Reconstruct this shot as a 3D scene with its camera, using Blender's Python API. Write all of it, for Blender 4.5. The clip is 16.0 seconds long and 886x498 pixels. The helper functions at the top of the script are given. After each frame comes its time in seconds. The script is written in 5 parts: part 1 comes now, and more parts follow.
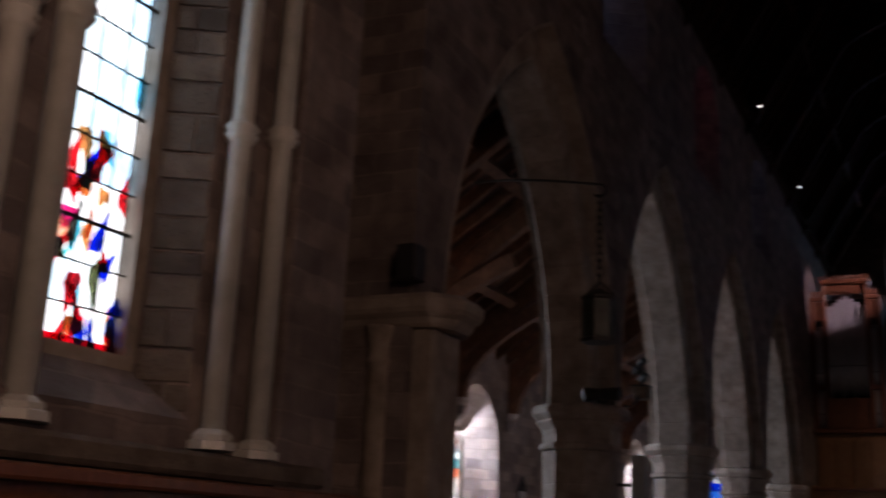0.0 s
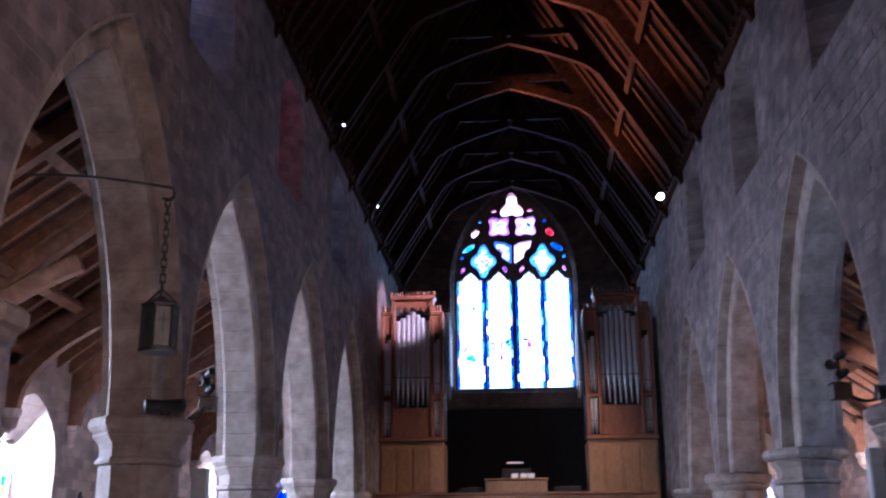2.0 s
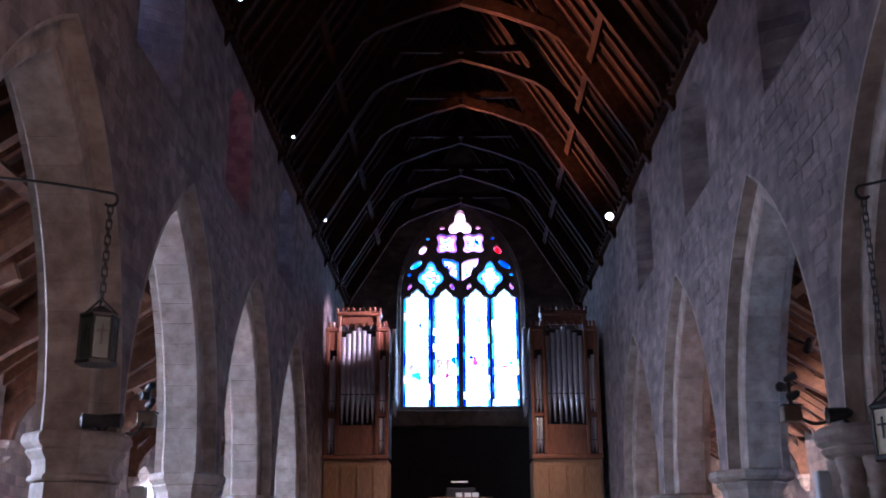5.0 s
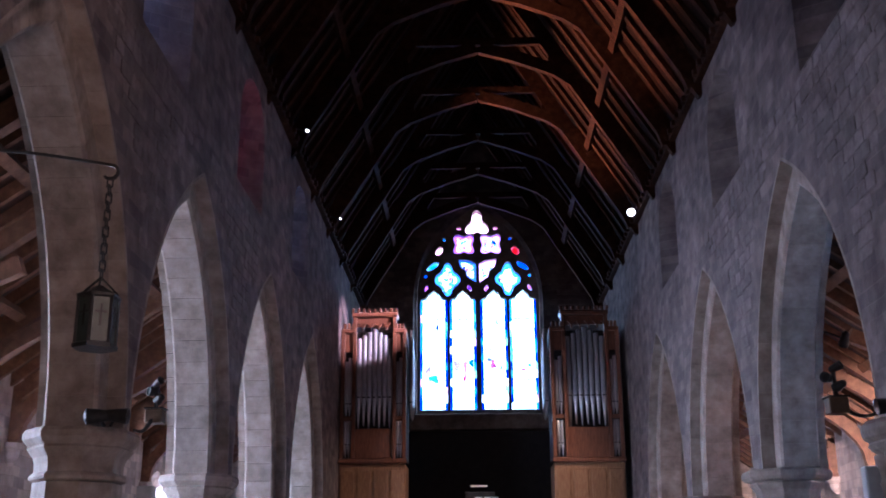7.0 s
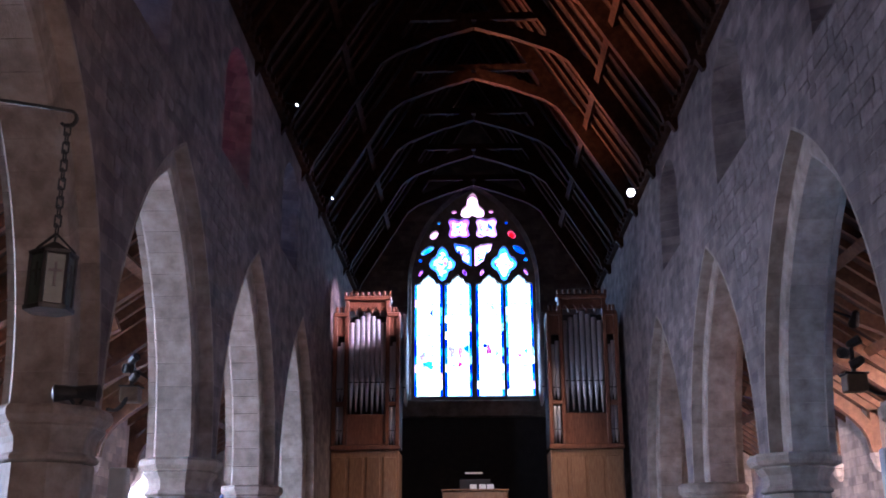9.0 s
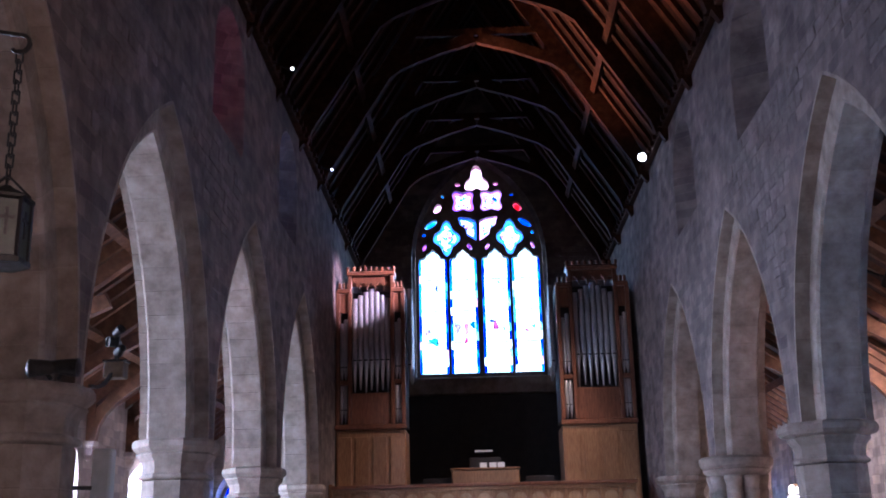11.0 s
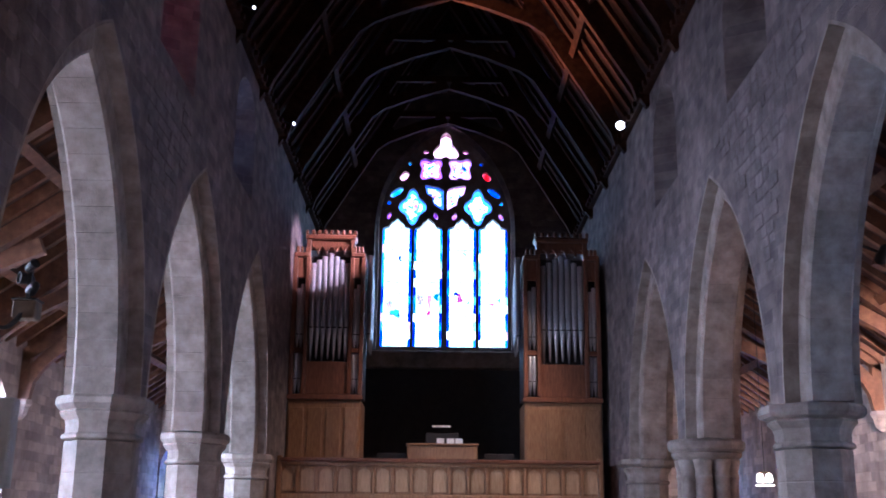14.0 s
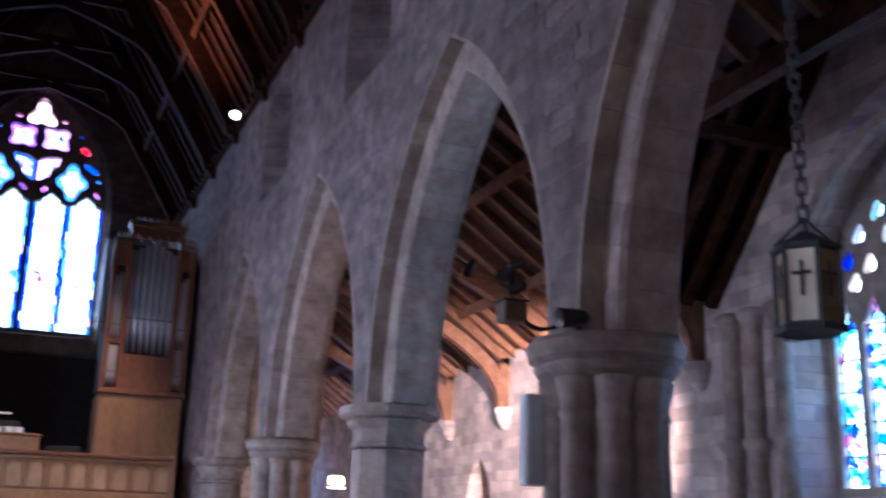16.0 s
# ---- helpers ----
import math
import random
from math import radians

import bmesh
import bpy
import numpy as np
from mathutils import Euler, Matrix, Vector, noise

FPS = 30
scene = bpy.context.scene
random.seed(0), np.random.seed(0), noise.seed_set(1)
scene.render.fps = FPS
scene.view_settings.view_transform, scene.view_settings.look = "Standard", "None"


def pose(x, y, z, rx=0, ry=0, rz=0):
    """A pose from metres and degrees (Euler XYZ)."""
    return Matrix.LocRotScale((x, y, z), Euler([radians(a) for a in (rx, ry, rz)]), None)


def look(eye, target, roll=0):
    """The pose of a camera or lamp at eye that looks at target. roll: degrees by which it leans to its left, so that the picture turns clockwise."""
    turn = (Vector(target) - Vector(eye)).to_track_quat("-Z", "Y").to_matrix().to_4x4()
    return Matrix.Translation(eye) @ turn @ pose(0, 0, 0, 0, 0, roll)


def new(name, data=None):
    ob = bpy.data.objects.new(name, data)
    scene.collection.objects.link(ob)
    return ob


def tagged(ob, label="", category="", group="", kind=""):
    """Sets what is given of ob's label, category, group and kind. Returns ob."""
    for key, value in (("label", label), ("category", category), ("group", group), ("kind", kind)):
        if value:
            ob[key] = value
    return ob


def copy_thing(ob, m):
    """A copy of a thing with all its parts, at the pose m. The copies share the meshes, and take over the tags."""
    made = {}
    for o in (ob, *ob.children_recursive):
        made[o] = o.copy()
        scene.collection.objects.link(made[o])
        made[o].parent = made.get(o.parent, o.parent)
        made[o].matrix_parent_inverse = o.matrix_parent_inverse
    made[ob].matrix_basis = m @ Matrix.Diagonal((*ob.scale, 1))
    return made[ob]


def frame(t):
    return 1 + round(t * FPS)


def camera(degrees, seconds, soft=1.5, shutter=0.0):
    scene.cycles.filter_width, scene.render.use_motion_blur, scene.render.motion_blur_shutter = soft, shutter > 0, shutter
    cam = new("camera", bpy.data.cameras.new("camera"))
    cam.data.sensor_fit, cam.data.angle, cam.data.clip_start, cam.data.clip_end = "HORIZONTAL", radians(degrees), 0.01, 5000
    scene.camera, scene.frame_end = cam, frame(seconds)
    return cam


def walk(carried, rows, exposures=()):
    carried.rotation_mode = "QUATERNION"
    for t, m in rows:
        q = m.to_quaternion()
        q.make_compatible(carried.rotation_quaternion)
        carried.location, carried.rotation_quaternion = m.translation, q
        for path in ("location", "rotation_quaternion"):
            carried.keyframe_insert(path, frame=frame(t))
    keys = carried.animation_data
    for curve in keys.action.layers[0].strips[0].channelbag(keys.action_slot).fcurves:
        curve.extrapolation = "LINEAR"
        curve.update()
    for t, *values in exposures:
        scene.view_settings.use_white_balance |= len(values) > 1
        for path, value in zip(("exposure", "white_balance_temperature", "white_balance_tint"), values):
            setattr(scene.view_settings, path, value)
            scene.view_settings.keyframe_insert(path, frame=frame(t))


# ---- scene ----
cam = camera(45.2, 16.0, soft=1.8, shutter=0.5)
PATH = [
    (0, (-0.223, 0.498, 1.589), (-1.09, 2.223, 2.109), 2.6),
    (0.5, (-0.152, 0.643, 1.592), (-0.797, 2.464, 2.112), 1.7),
    (1, (-0.088, 0.699, 1.588), (-0.592, 2.566, 2.099), 1.1),
    (1.5, (-0.101, 0.741, 1.62), (-0.392, 2.657, 2.116), 0.6),
    (2, (-0.114, 0.767, 1.654), (-0.246, 2.685, 2.205), -0.4),
    (2.5, (-0.095, 0.744, 1.647), (-0.143, 2.656, 2.229), -0.1),
    (3, (-0.129, 0.73, 1.631), (-0.122, 2.648, 2.197), -0.2),
    (5.5, (-0.194, 1.144, 1.703), (-0.247, 3.056, 2.286), 0.2),
    (6, (-0.163, 1.31, 1.621), (-0.252, 3.226, 2.189), 0.9),
    (6.5, (-0.249, 1.536, 1.655), (-0.342, 3.456, 2.207), 0.4),
    (7, (-0.297, 1.752, 1.637), (-0.354, 3.661, 2.233), -0.3),
    (7.5, (-0.326, 1.915, 1.619), (-0.378, 3.827, 2.206), -0.7),
    (8, (-0.297, 2.128, 1.623), (-0.346, 4.042, 2.204), -0.3),
    (8.5, (-0.273, 2.331, 1.616), (-0.322, 4.244, 2.195), -0.1),
    (11, (-0.395, 3.634, 1.656), (-0.449, 5.557, 2.201), -1.3),
    (11.5, (-0.392, 3.867, 1.631), (-0.455, 5.796, 2.155), 0.1),
    (12, (-0.374, 4.088, 1.646), (-0.434, 6.016, 2.172), -0.4),
    (12.5, (-0.398, 4.355, 1.65), (-0.439, 6.285, 2.173), -0.6),
    (13, (-0.371, 4.6, 1.675), (-0.401, 6.53, 2.201), 0.2),
    (13.5, (-0.349, 4.81, 1.649), (-0.363, 6.742, 2.166), 1.1),
    (14, (-0.381, 5.031, 1.645), (-0.372, 6.965, 2.154), 0.7),
    (14.5, (-0.442, 5.208, 1.657), (-0.333, 7.141, 2.159), -0.2),
    (15, (-0.37, 5.483, 1.606), (-0.023, 7.388, 2.109), 1.4),
    (15.5, (-0.327, 5.572, 1.597), (0.195, 7.422, 2.149), 2.1),
    (16, (-0.289, 5.581, 1.522), (0.443, 7.364, 2.055), 1.6),
]
LIGHT = [(0, -2.4, 6500, 22), (0.2, -1.9, 6300, 24), (0.5, -0.45, 5800, 25), (0.8, -0.05, 5400, 26), (1.1, 0.15, 5300, 26), (3.0, 0.08, 5300, 26), (5.5, 0.03, 5350, 26), (14.5, 0.0, 5350, 26), (16, 0.18, 5400, 26)]
walk(cam, [(t, look(eye, target, roll)) for t, eye, target, roll in PATH], LIGHT)

# ---- light ----
world = bpy.data.worlds.new("sky")
scene.world = world
world.use_nodes = True
_sky = world.node_tree.nodes.new("ShaderNodeTexSky")
_sky.sky_type, _sky.sun_disc = "NISHITA", False
_sky.sun_elevation, _sky.sun_rotation = radians(35), radians(120)
world.node_tree.links.new(_sky.outputs[0], world.node_tree.nodes["Background"].inputs[0])
world.node_tree.nodes["Background"].inputs[1].default_value = 0.1


def area_light(name, eye, target, w, h, radiance, colour):
    """Daylight standing just outside a window, as large as its opening."""
    d = bpy.data.lights.new(name, "AREA")
    d.shape, d.size, d.size_y = "RECTANGLE", w, h
    d.energy, d.color = radiance * math.pi * w * h, colour
    ob = new(name, d)
    ob.matrix_world = look(eye, target)
    return ob


def spot_light(name, eye, target, watts, cone, colour, blend=0.4):
    d = bpy.data.lights.new(name, "SPOT")
    d.energy, d.color, d.spot_size, d.spot_blend, d.shadow_soft_size = watts, colour, radians(cone), blend, 0.06
    ob = new(name, d)
    ob.matrix_world = look(eye, target)
    return ob


DAY = (0.80, 0.90, 1.0)
WARM = (1.0, 0.72, 0.5)

# ---- materials ----


def material(name, colours, scale=3.0, rough=0.8, metal=0.0, bump=0.3, stretch=(1, 1, 1), fine=40.0, per_piece=0.0, stain=0.25, coat=0.0):
    """A surface whose colour wanders between the given ones, with stains, grain and relief."""
    m = bpy.data.materials.new(name)
    m.use_nodes = True
    nt = m.node_tree
    N, L = nt.nodes, nt.links
    b = N["Principled BSDF"]
    co = N.new("ShaderNodeTexCoord")
    mp = N.new("ShaderNodeMapping")
    mp.inputs["Scale"].default_value = stretch
    geo = N.new("ShaderNodeNewGeometry")
    L.new(geo.outputs["Position"], mp.inputs["Vector"])
    n1 = N.new("ShaderNodeTexNoise")
    n1.inputs["Scale"].default_value, n1.inputs["Detail"].default_value, n1.inputs["Roughness"].default_value = scale, 8, 0.62
    L.new(mp.outputs[0], n1.inputs["Vector"])
    ramp = N.new("ShaderNodeValToRGB")
    els = ramp.color_ramp.elements
    while len(els) < len(colours):
        els.new(0.5)
    for i, c in enumerate(colours):
        els[i].position = 0.32 + 0.36 * i / max(1, len(colours) - 1)
        els[i].color = (*c, 1)
    L.new(n1.outputs["Fac"], ramp.inputs[0])
    n2 = N.new("ShaderNodeTexNoise")
    n2.inputs["Scale"].default_value, n2.inputs["Detail"].default_value = 0.55, 4
    L.new(geo.outputs["Position"], n2.inputs["Vector"])
    mr = N.new("ShaderNodeMapRange")
    mr.inputs[1].default_value, mr.inputs[2].default_value = 0.35, 0.7
    mr.inputs[3].default_value, mr.inputs[4].default_value = 1.0 - stain, 1.0 + stain * 0.5
    L.new(n2.outputs["Fac"], mr.inputs[0])
    mul = N.new("ShaderNodeVectorMath")
    mul.operation = "SCALE"
    L.new(ramp.outputs[0], mul.inputs[0])
    L.new(mr.outputs[0], mul.inputs["Scale"])
    last = mul.outputs[0]
    if per_piece:
        oi = N.new("ShaderNodeObjectInfo")
        m2 = N.new("ShaderNodeMapRange")
        m2.inputs[3].default_value, m2.inputs[4].default_value = 1 - per_piece, 1 + per_piece
        L.new(oi.outputs["Random"], m2.inputs[0])
        mul2 = N.new("ShaderNodeVectorMath")
        mul2.operation = "SCALE"
        L.new(last, mul2.inputs[0])
        L.new(m2.outputs[0], mul2.inputs["Scale"])
        last = mul2.outputs[0]
    L.new(last, b.inputs["Base Color"])
    b.inputs["Roughness"].default_value, b.inputs["Metallic"].default_value = rough, metal
    b.inputs["Coat Weight"].default_value = coat
    n3 = N.new("ShaderNodeTexNoise")
    n3.inputs["Scale"].default_value, n3.inputs["Detail"].default_value = fine, 5
    L.new(mp.outputs[0], n3.inputs["Vector"])
    add = N.new("ShaderNodeMath")
    add.operation = "MULTIPLY_ADD"
    add.inputs[1].default_value = 2.0
    L.new(n1.outputs["Fac"], add.inputs[0])
    L.new(n3.outputs["Fac"], add.inputs[2])
    bp = N.new("ShaderNodeBump")
    bp.inputs["Strength"].default_value, bp.inputs["Distance"].default_value = bump, 0.02
    L.new(add.outputs[0], bp.inputs["Height"])
    L.new(bp.outputs[0], b.inputs["Normal"])
    return m


def rubble_material(name, colours, joint, size=(1.5, 3.2), bump=0.6):
    """Coursed rubble: stones of uneven colour with recessed mortar, in world metres along the wall."""
    m = material(name, colours, scale=2.2, rough=0.9, bump=bump, fine=30)
    nt = m.node_tree
    N, L = nt.nodes, nt.links
    b = N["Principled BSDF"]
    geo = N.new("ShaderNodeNewGeometry")
    sep = N.new("ShaderNodeSeparateXYZ")
    L.new(geo.outputs["Position"], sep.inputs[0])
    along = N.new("ShaderNodeMath")
    L.new(sep.outputs[0], along.inputs[0])
    L.new(sep.outputs[1], along.inputs[1])
    comb = N.new("ShaderNodeCombineXYZ")
    L.new(along.outputs[0], comb.inputs[0])
    L.new(sep.outputs[2], comb.inputs[1])
    wob = N.new("ShaderNodeTexNoise")
    wob.inputs["Scale"].default_value = 1.7
    L.new(comb.outputs[0], wob.inputs["Vector"])
    mixv = N.new("ShaderNodeVectorMath")
    mixv.operation = "MULTIPLY_ADD"
    mixv.inputs[1].default_value = (0.14, 0.10, 0)
    L.new(wob.outputs["Color"], mixv.inputs[0])
    L.new(comb.outputs[0], mixv.inputs[2])
    br = N.new("ShaderNodeTexBrick")
    br.inputs["Scale"].default_value = 1.0
    br.inputs["Brick Width"].default_value, br.inputs["Row Height"].default_value = size
    br.inputs["Mortar Size"].default_value, br.inputs["Mortar Smooth"].default_value = 0.012, 0.6
    br.inputs["Color1"].default_value, br.inputs["Color2"].default_value = (0.68, 0.66, 0.68, 1), (1.24, 1.2, 1.16, 1)
    br.inputs["Mortar"].default_value = (*joint, 1)
    L.new(mixv.outputs[0], br.inputs["Vector"])
    src = b.inputs["Base Color"].links[0].from_socket
    mul = N.new("ShaderNodeVectorMath")
    mul.operation = "MULTIPLY"
    L.new(src, mul.inputs[0])
    L.new(br.outputs["Color"], mul.inputs[1])
    L.new(mul.outputs[0], b.inputs["Base Color"])
    inv = N.new("ShaderNodeMath")
    inv.operation = "SUBTRACT"
    inv.inputs[0].default_value = 1
    L.new(br.outputs["Fac"], inv.inputs[1])
    bp = N.new("ShaderNodeBump")
    bp.inputs["Strength"].default_value, bp.inputs["Distance"].default_value = 0.4, 0.025
    L.new(inv.outputs[0], bp.inputs["Height"])
    L.new(b.inputs["Normal"].links[0].from_socket, bp.inputs["Normal"])
    L.new(bp.outputs[0], b.inputs["Normal"])
    return m


def glass_material(name, colours, dirt=0.3, quarries=()):
    """Stained glass: light passes through tinted; each pane takes one of the tints, mottled."""
    m = bpy.data.materials.new(name)
    m.use_nodes = True
    nt = m.node_tree
    N, L = nt.nodes, nt.links
    oi = N.new("ShaderNodeObjectInfo")
    ramp = N.new("ShaderNodeValToRGB")
    ramp.color_ramp.interpolation = "CONSTANT"
    els = ramp.color_ramp.elements
    while len(els) < len(colours):
        els.new(0.5)
    for i, c in enumerate(colours):
        els[i].position = i / len(colours)
        els[i].color = (*c, 1)
    L.new(oi.outputs["Random"], ramp.inputs[0])
    geo = N.new("ShaderNodeNewGeometry")
    n = N.new("ShaderNodeTexNoise")
    n.inputs["Scale"].default_value, n.inputs["Detail"].default_value = 9, 3
    L.new(geo.outputs["Position"], n.inputs["Vector"])
    mr = N.new("ShaderNodeMapRange")
    mr.inputs[1].default_value, mr.inputs[2].default_value = 0.3, 0.7
    mr.inputs[3].default_value, mr.inputs[4].default_value = 1 - dirt, 1.0
    L.new(n.outputs["Fac"], mr.inputs[0])
    mul = N.new("ShaderNodeVectorMath")
    mul.operation = "SCALE"
    L.new(ramp.outputs[0], mul.inputs[0])
    L.new(mr.outputs[0], mul.inputs["Scale"])
    tint = mul.outputs[0]
    if quarries:
        # small leaded quarries of other tints among the pale ones
        vo = N.new("ShaderNodeTexVoronoi")
        vo.inputs["Scale"].default_value = 8.5
        L.new(geo.outputs["Position"], vo.inputs["Vector"])
        sep = N.new("ShaderNodeSeparateColor")
        L.new(vo.outputs["Color"], sep.inputs[0])
        ramp2 = N.new("ShaderNodeValToRGB")
        ramp2.color_ramp.interpolation = "CONSTANT"
        e2 = ramp2.color_ramp.elements
        while len(e2) < len(quarries) + 1:
            e2.new(0.5)
        e2[0].color = (1, 1, 1, 1)
        for i, c in enumerate(quarries):
            e2[i + 1].position = 0.45 + 0.55 * i / len(quarries)
            e2[i + 1].color = (*c, 1)
        L.new(sep.outputs[0], ramp2.inputs[0])
        mul3 = N.new("ShaderNodeVectorMath")
        mul3.operation = "MULTIPLY"
        L.new(tint, mul3.inputs[0])
        L.new(ramp2.outputs[0], mul3.inputs[1])
        tint = mul3.outputs[0]
    tr = N.new("ShaderNodeBsdfTransparent")
    L.new(tint, tr.inputs[0])
    gl = N.new("ShaderNodeBsdfGlossy")
    gl.inputs["Roughness"].default_value = 0.15
    mix = N.new("ShaderNodeMixShader")
    mix.inputs[0].default_value = 0.05
    L.new(tr.outputs[0], mix.inputs[1])
    L.new(gl.outputs[0], mix.inputs[2])
    L.new(mix.outputs[0], N["Material Output"].inputs["Surface"])
    N.remove(N["Principled BSDF"])
    return m


def glowing(name, colour, strength):
    m = bpy.data.materials.new(name)
    m.use_nodes = True
    b = m.node_tree.nodes["Principled BSDF"]
    b.inputs["Base Color"].default_value = (*colour, 1)
    b.inputs["Emission Color"].default_value = (*colour, 1)
    b.inputs["Emission Strength"].default_value = strength
    return m


RUBBLE = rubble_material("rubble wall", [(0.13, 0.100, 0.094), (0.20, 0.160, 0.150), (0.275, 0.228, 0.210)], (1.08, 1.04, 1.02), (0.42, 0.2))
ASHLAR = material("dressed stone", [(0.22, 0.172, 0.14), (0.33, 0.265, 0.22), (0.44, 0.365, 0.31)], 3.5, 0.85, bump=0.25, per_piece=0.12)
PALE = rubble_material("pale plastered rubble", [(0.40, 0.33, 0.29), (0.5, 0.42, 0.38), (0.58, 0.5, 0.46)], (0.85, 0.82, 0.8), (0.5, 0.22), 0.4)
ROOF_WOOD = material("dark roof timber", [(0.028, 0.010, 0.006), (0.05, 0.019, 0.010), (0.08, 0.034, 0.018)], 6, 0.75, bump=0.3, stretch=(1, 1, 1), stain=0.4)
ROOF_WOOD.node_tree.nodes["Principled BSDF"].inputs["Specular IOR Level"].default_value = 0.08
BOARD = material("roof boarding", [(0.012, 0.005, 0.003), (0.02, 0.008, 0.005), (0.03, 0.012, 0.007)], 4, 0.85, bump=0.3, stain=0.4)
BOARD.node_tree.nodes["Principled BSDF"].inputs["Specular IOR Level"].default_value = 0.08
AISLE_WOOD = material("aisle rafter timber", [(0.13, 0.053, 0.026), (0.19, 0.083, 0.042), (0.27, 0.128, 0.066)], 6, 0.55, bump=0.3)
AISLE_BOARD = material("aisle roof boarding", [(0.036, 0.012, 0.007), (0.055, 0.019, 0.011), (0.075, 0.028, 0.016)], 5, 0.6, bump=0.3)
OAK = material("oak joinery", [(0.22, 0.10, 0.045), (0.32, 0.16, 0.075), (0.42, 0.23, 0.11)], 5, 0.42, bump=0.15, stretch=(6, 6, 0.8), coat=0.15, per_piece=0.08)
MAHOGANY = material("red-brown case wood", [(0.12, 0.042, 0.022), (0.19, 0.07, 0.035), (0.26, 0.10, 0.05)], 5, 0.4, bump=0.15, stretch=(6, 6, 0.8), coat=0.2, per_piece=0.08)
DARK = material("near-black wood and end wall shade", [(0.012, 0.010, 0.012), (0.02, 0.016, 0.018), (0.03, 0.024, 0.024)], 4, 0.6, bump=0.2)
PIPE = material("tin pipe metal", [(0.55, 0.55, 0.57), (0.66, 0.66, 0.68), (0.75, 0.75, 0.77)], 5, 0.28, metal=0.65, bump=0.05, stretch=(1, 1, 0.3))
IRON = material("black iron", [(0.02, 0.02, 0.02), (0.035, 0.034, 0.032), (0.05, 0.045, 0.04)], 12, 0.5, metal=0.5, bump=0.2)
FLOOR = material("floor tiles", [(0.16, 0.11, 0.09), (0.22, 0.16, 0.13), (0.28, 0.21, 0.17)], 3, 0.4, bump=0.1)
GREY_BOX = material("pale grey speaker paint", [(0.42, 0.46, 0.48), (0.48, 0.52, 0.54), (0.52, 0.56, 0.58)], 8, 0.45, bump=0.05, stain=0.1)
PARCHMENT = material("parchment lantern panel", [(0.55, 0.5, 0.36), (0.66, 0.6, 0.44), (0.74, 0.68, 0.5)], 9, 0.6, bump=0.05)
BRASS = material("aged brass", [(0.2, 0.14, 0.06), (0.3, 0.21, 0.09), (0.4, 0.29, 0.13)], 14, 0.4, metal=0.8, bump=0.1)
WHITE = material("white paper", [(0.7, 0.7, 0.7), (0.78, 0.78, 0.77), (0.82, 0.82, 0.8)], 20, 0.7, bump=0.02, stain=0.05)
CLEAR = glass_material("pale window glass", [(0.80, 0.92, 0.95), (0.9, 0.95, 0.95), (0.72, 0.9, 1.0), (0.95, 0.97, 0.95)])
MOTTLED = glass_material("pale mottled tracery glass", [(0.8, 0.92, 0.97), (0.92, 0.94, 0.95), (0.86, 0.88, 0.98)], 0.3, [(0.95, 0.4, 0.65), (0.3, 0.55, 1.0), (0.75, 0.5, 0.95), (0.25, 0.8, 0.85), (0.12, 0.2, 0.75), (0.9, 0.7, 0.8)])
MOSAIC = glass_material("teal and blue mosaic glass", [(0.75, 0.92, 0.98), (0.6, 0.85, 0.95), (0.85, 0.93, 0.95)], 0.4, [(0.15, 0.6, 0.75), (0.1, 0.3, 0.8), (0.4, 0.8, 0.95), (0.8, 0.35, 0.6), (0.2, 0.45, 0.9), (0.9, 0.92, 0.95), (0.08, 0.15, 0.4)])
MIXED = glass_material("figured stained glass", [(0.9, 0.92, 0.9), (0.85, 0.9, 0.95), (0.75, 0.08, 0.12), (0.92, 0.9, 0.8), (0.08, 0.25, 0.7), (0.9, 0.93, 0.95), (0.1, 0.6, 0.65), (0.85, 0.35, 0.2), (0.9, 0.92, 0.9), (0.2, 0.25, 0.12)])
RED = glass_material("ruby stained glass", [(0.8, 0.05, 0.1), (0.7, 0.04, 0.06), (0.85, 0.12, 0.15)])
PALEBLUE = glass_material("pale blue window glass", [(0.55, 0.72, 1.0), (0.65, 0.8, 1.0), (0.5, 0.66, 0.95)])
BLUE = glass_material("blue stained glass", [(0.05, 0.2, 0.85), (0.16, 0.45, 0.95), (0.03, 0.1, 0.7)])
PINK = glass_material("rose stained glass", [(0.9, 0.3, 0.5), (0.8, 0.14, 0.4), (0.95, 0.5, 0.65)])
TEAL = glass_material("teal and white stained glass", [(0.3, 0.75, 0.85), (0.9, 0.95, 0.95), (0.5, 0.85, 0.95), (0.85, 0.6, 0.9), (0.1, 0.35, 0.75), (0.92, 0.95, 0.98)])
DEEP_ROSE = glass_material("deep rose stained glass", [(0.8, 0.14, 0.34), (0.85, 0.2, 0.42), (0.75, 0.1, 0.28)])
PURPLE = glass_material("violet stained glass", [(0.3, 0.08, 0.7), (0.55, 0.2, 0.8), (0.75, 0.35, 0.85)])
ROSE = glass_material("pale rose stained glass", [(1.0, 0.6, 0.8), (0.95, 0.7, 0.85), (0.9, 0.5, 0.75)])
GLOW = glowing("floodlight bulb", (1.0, 0.98, 0.92), 14)
GLOW_WARM = glowing("warm lamp bulb", (1.0, 0.9, 0.75), 5)

# ---- shaping helpers ----


def finish(name, bm, mat, smooth=False):
    bmesh.ops.recalc_face_normals(bm, faces=bm.faces)
    me = bpy.data.meshes.new(name)
    bm.to_mesh(me)
    bm.free()
    me.materials.append(mat)
    if smooth:
        for p in me.polygons:
            p.use_smooth = True
    return me


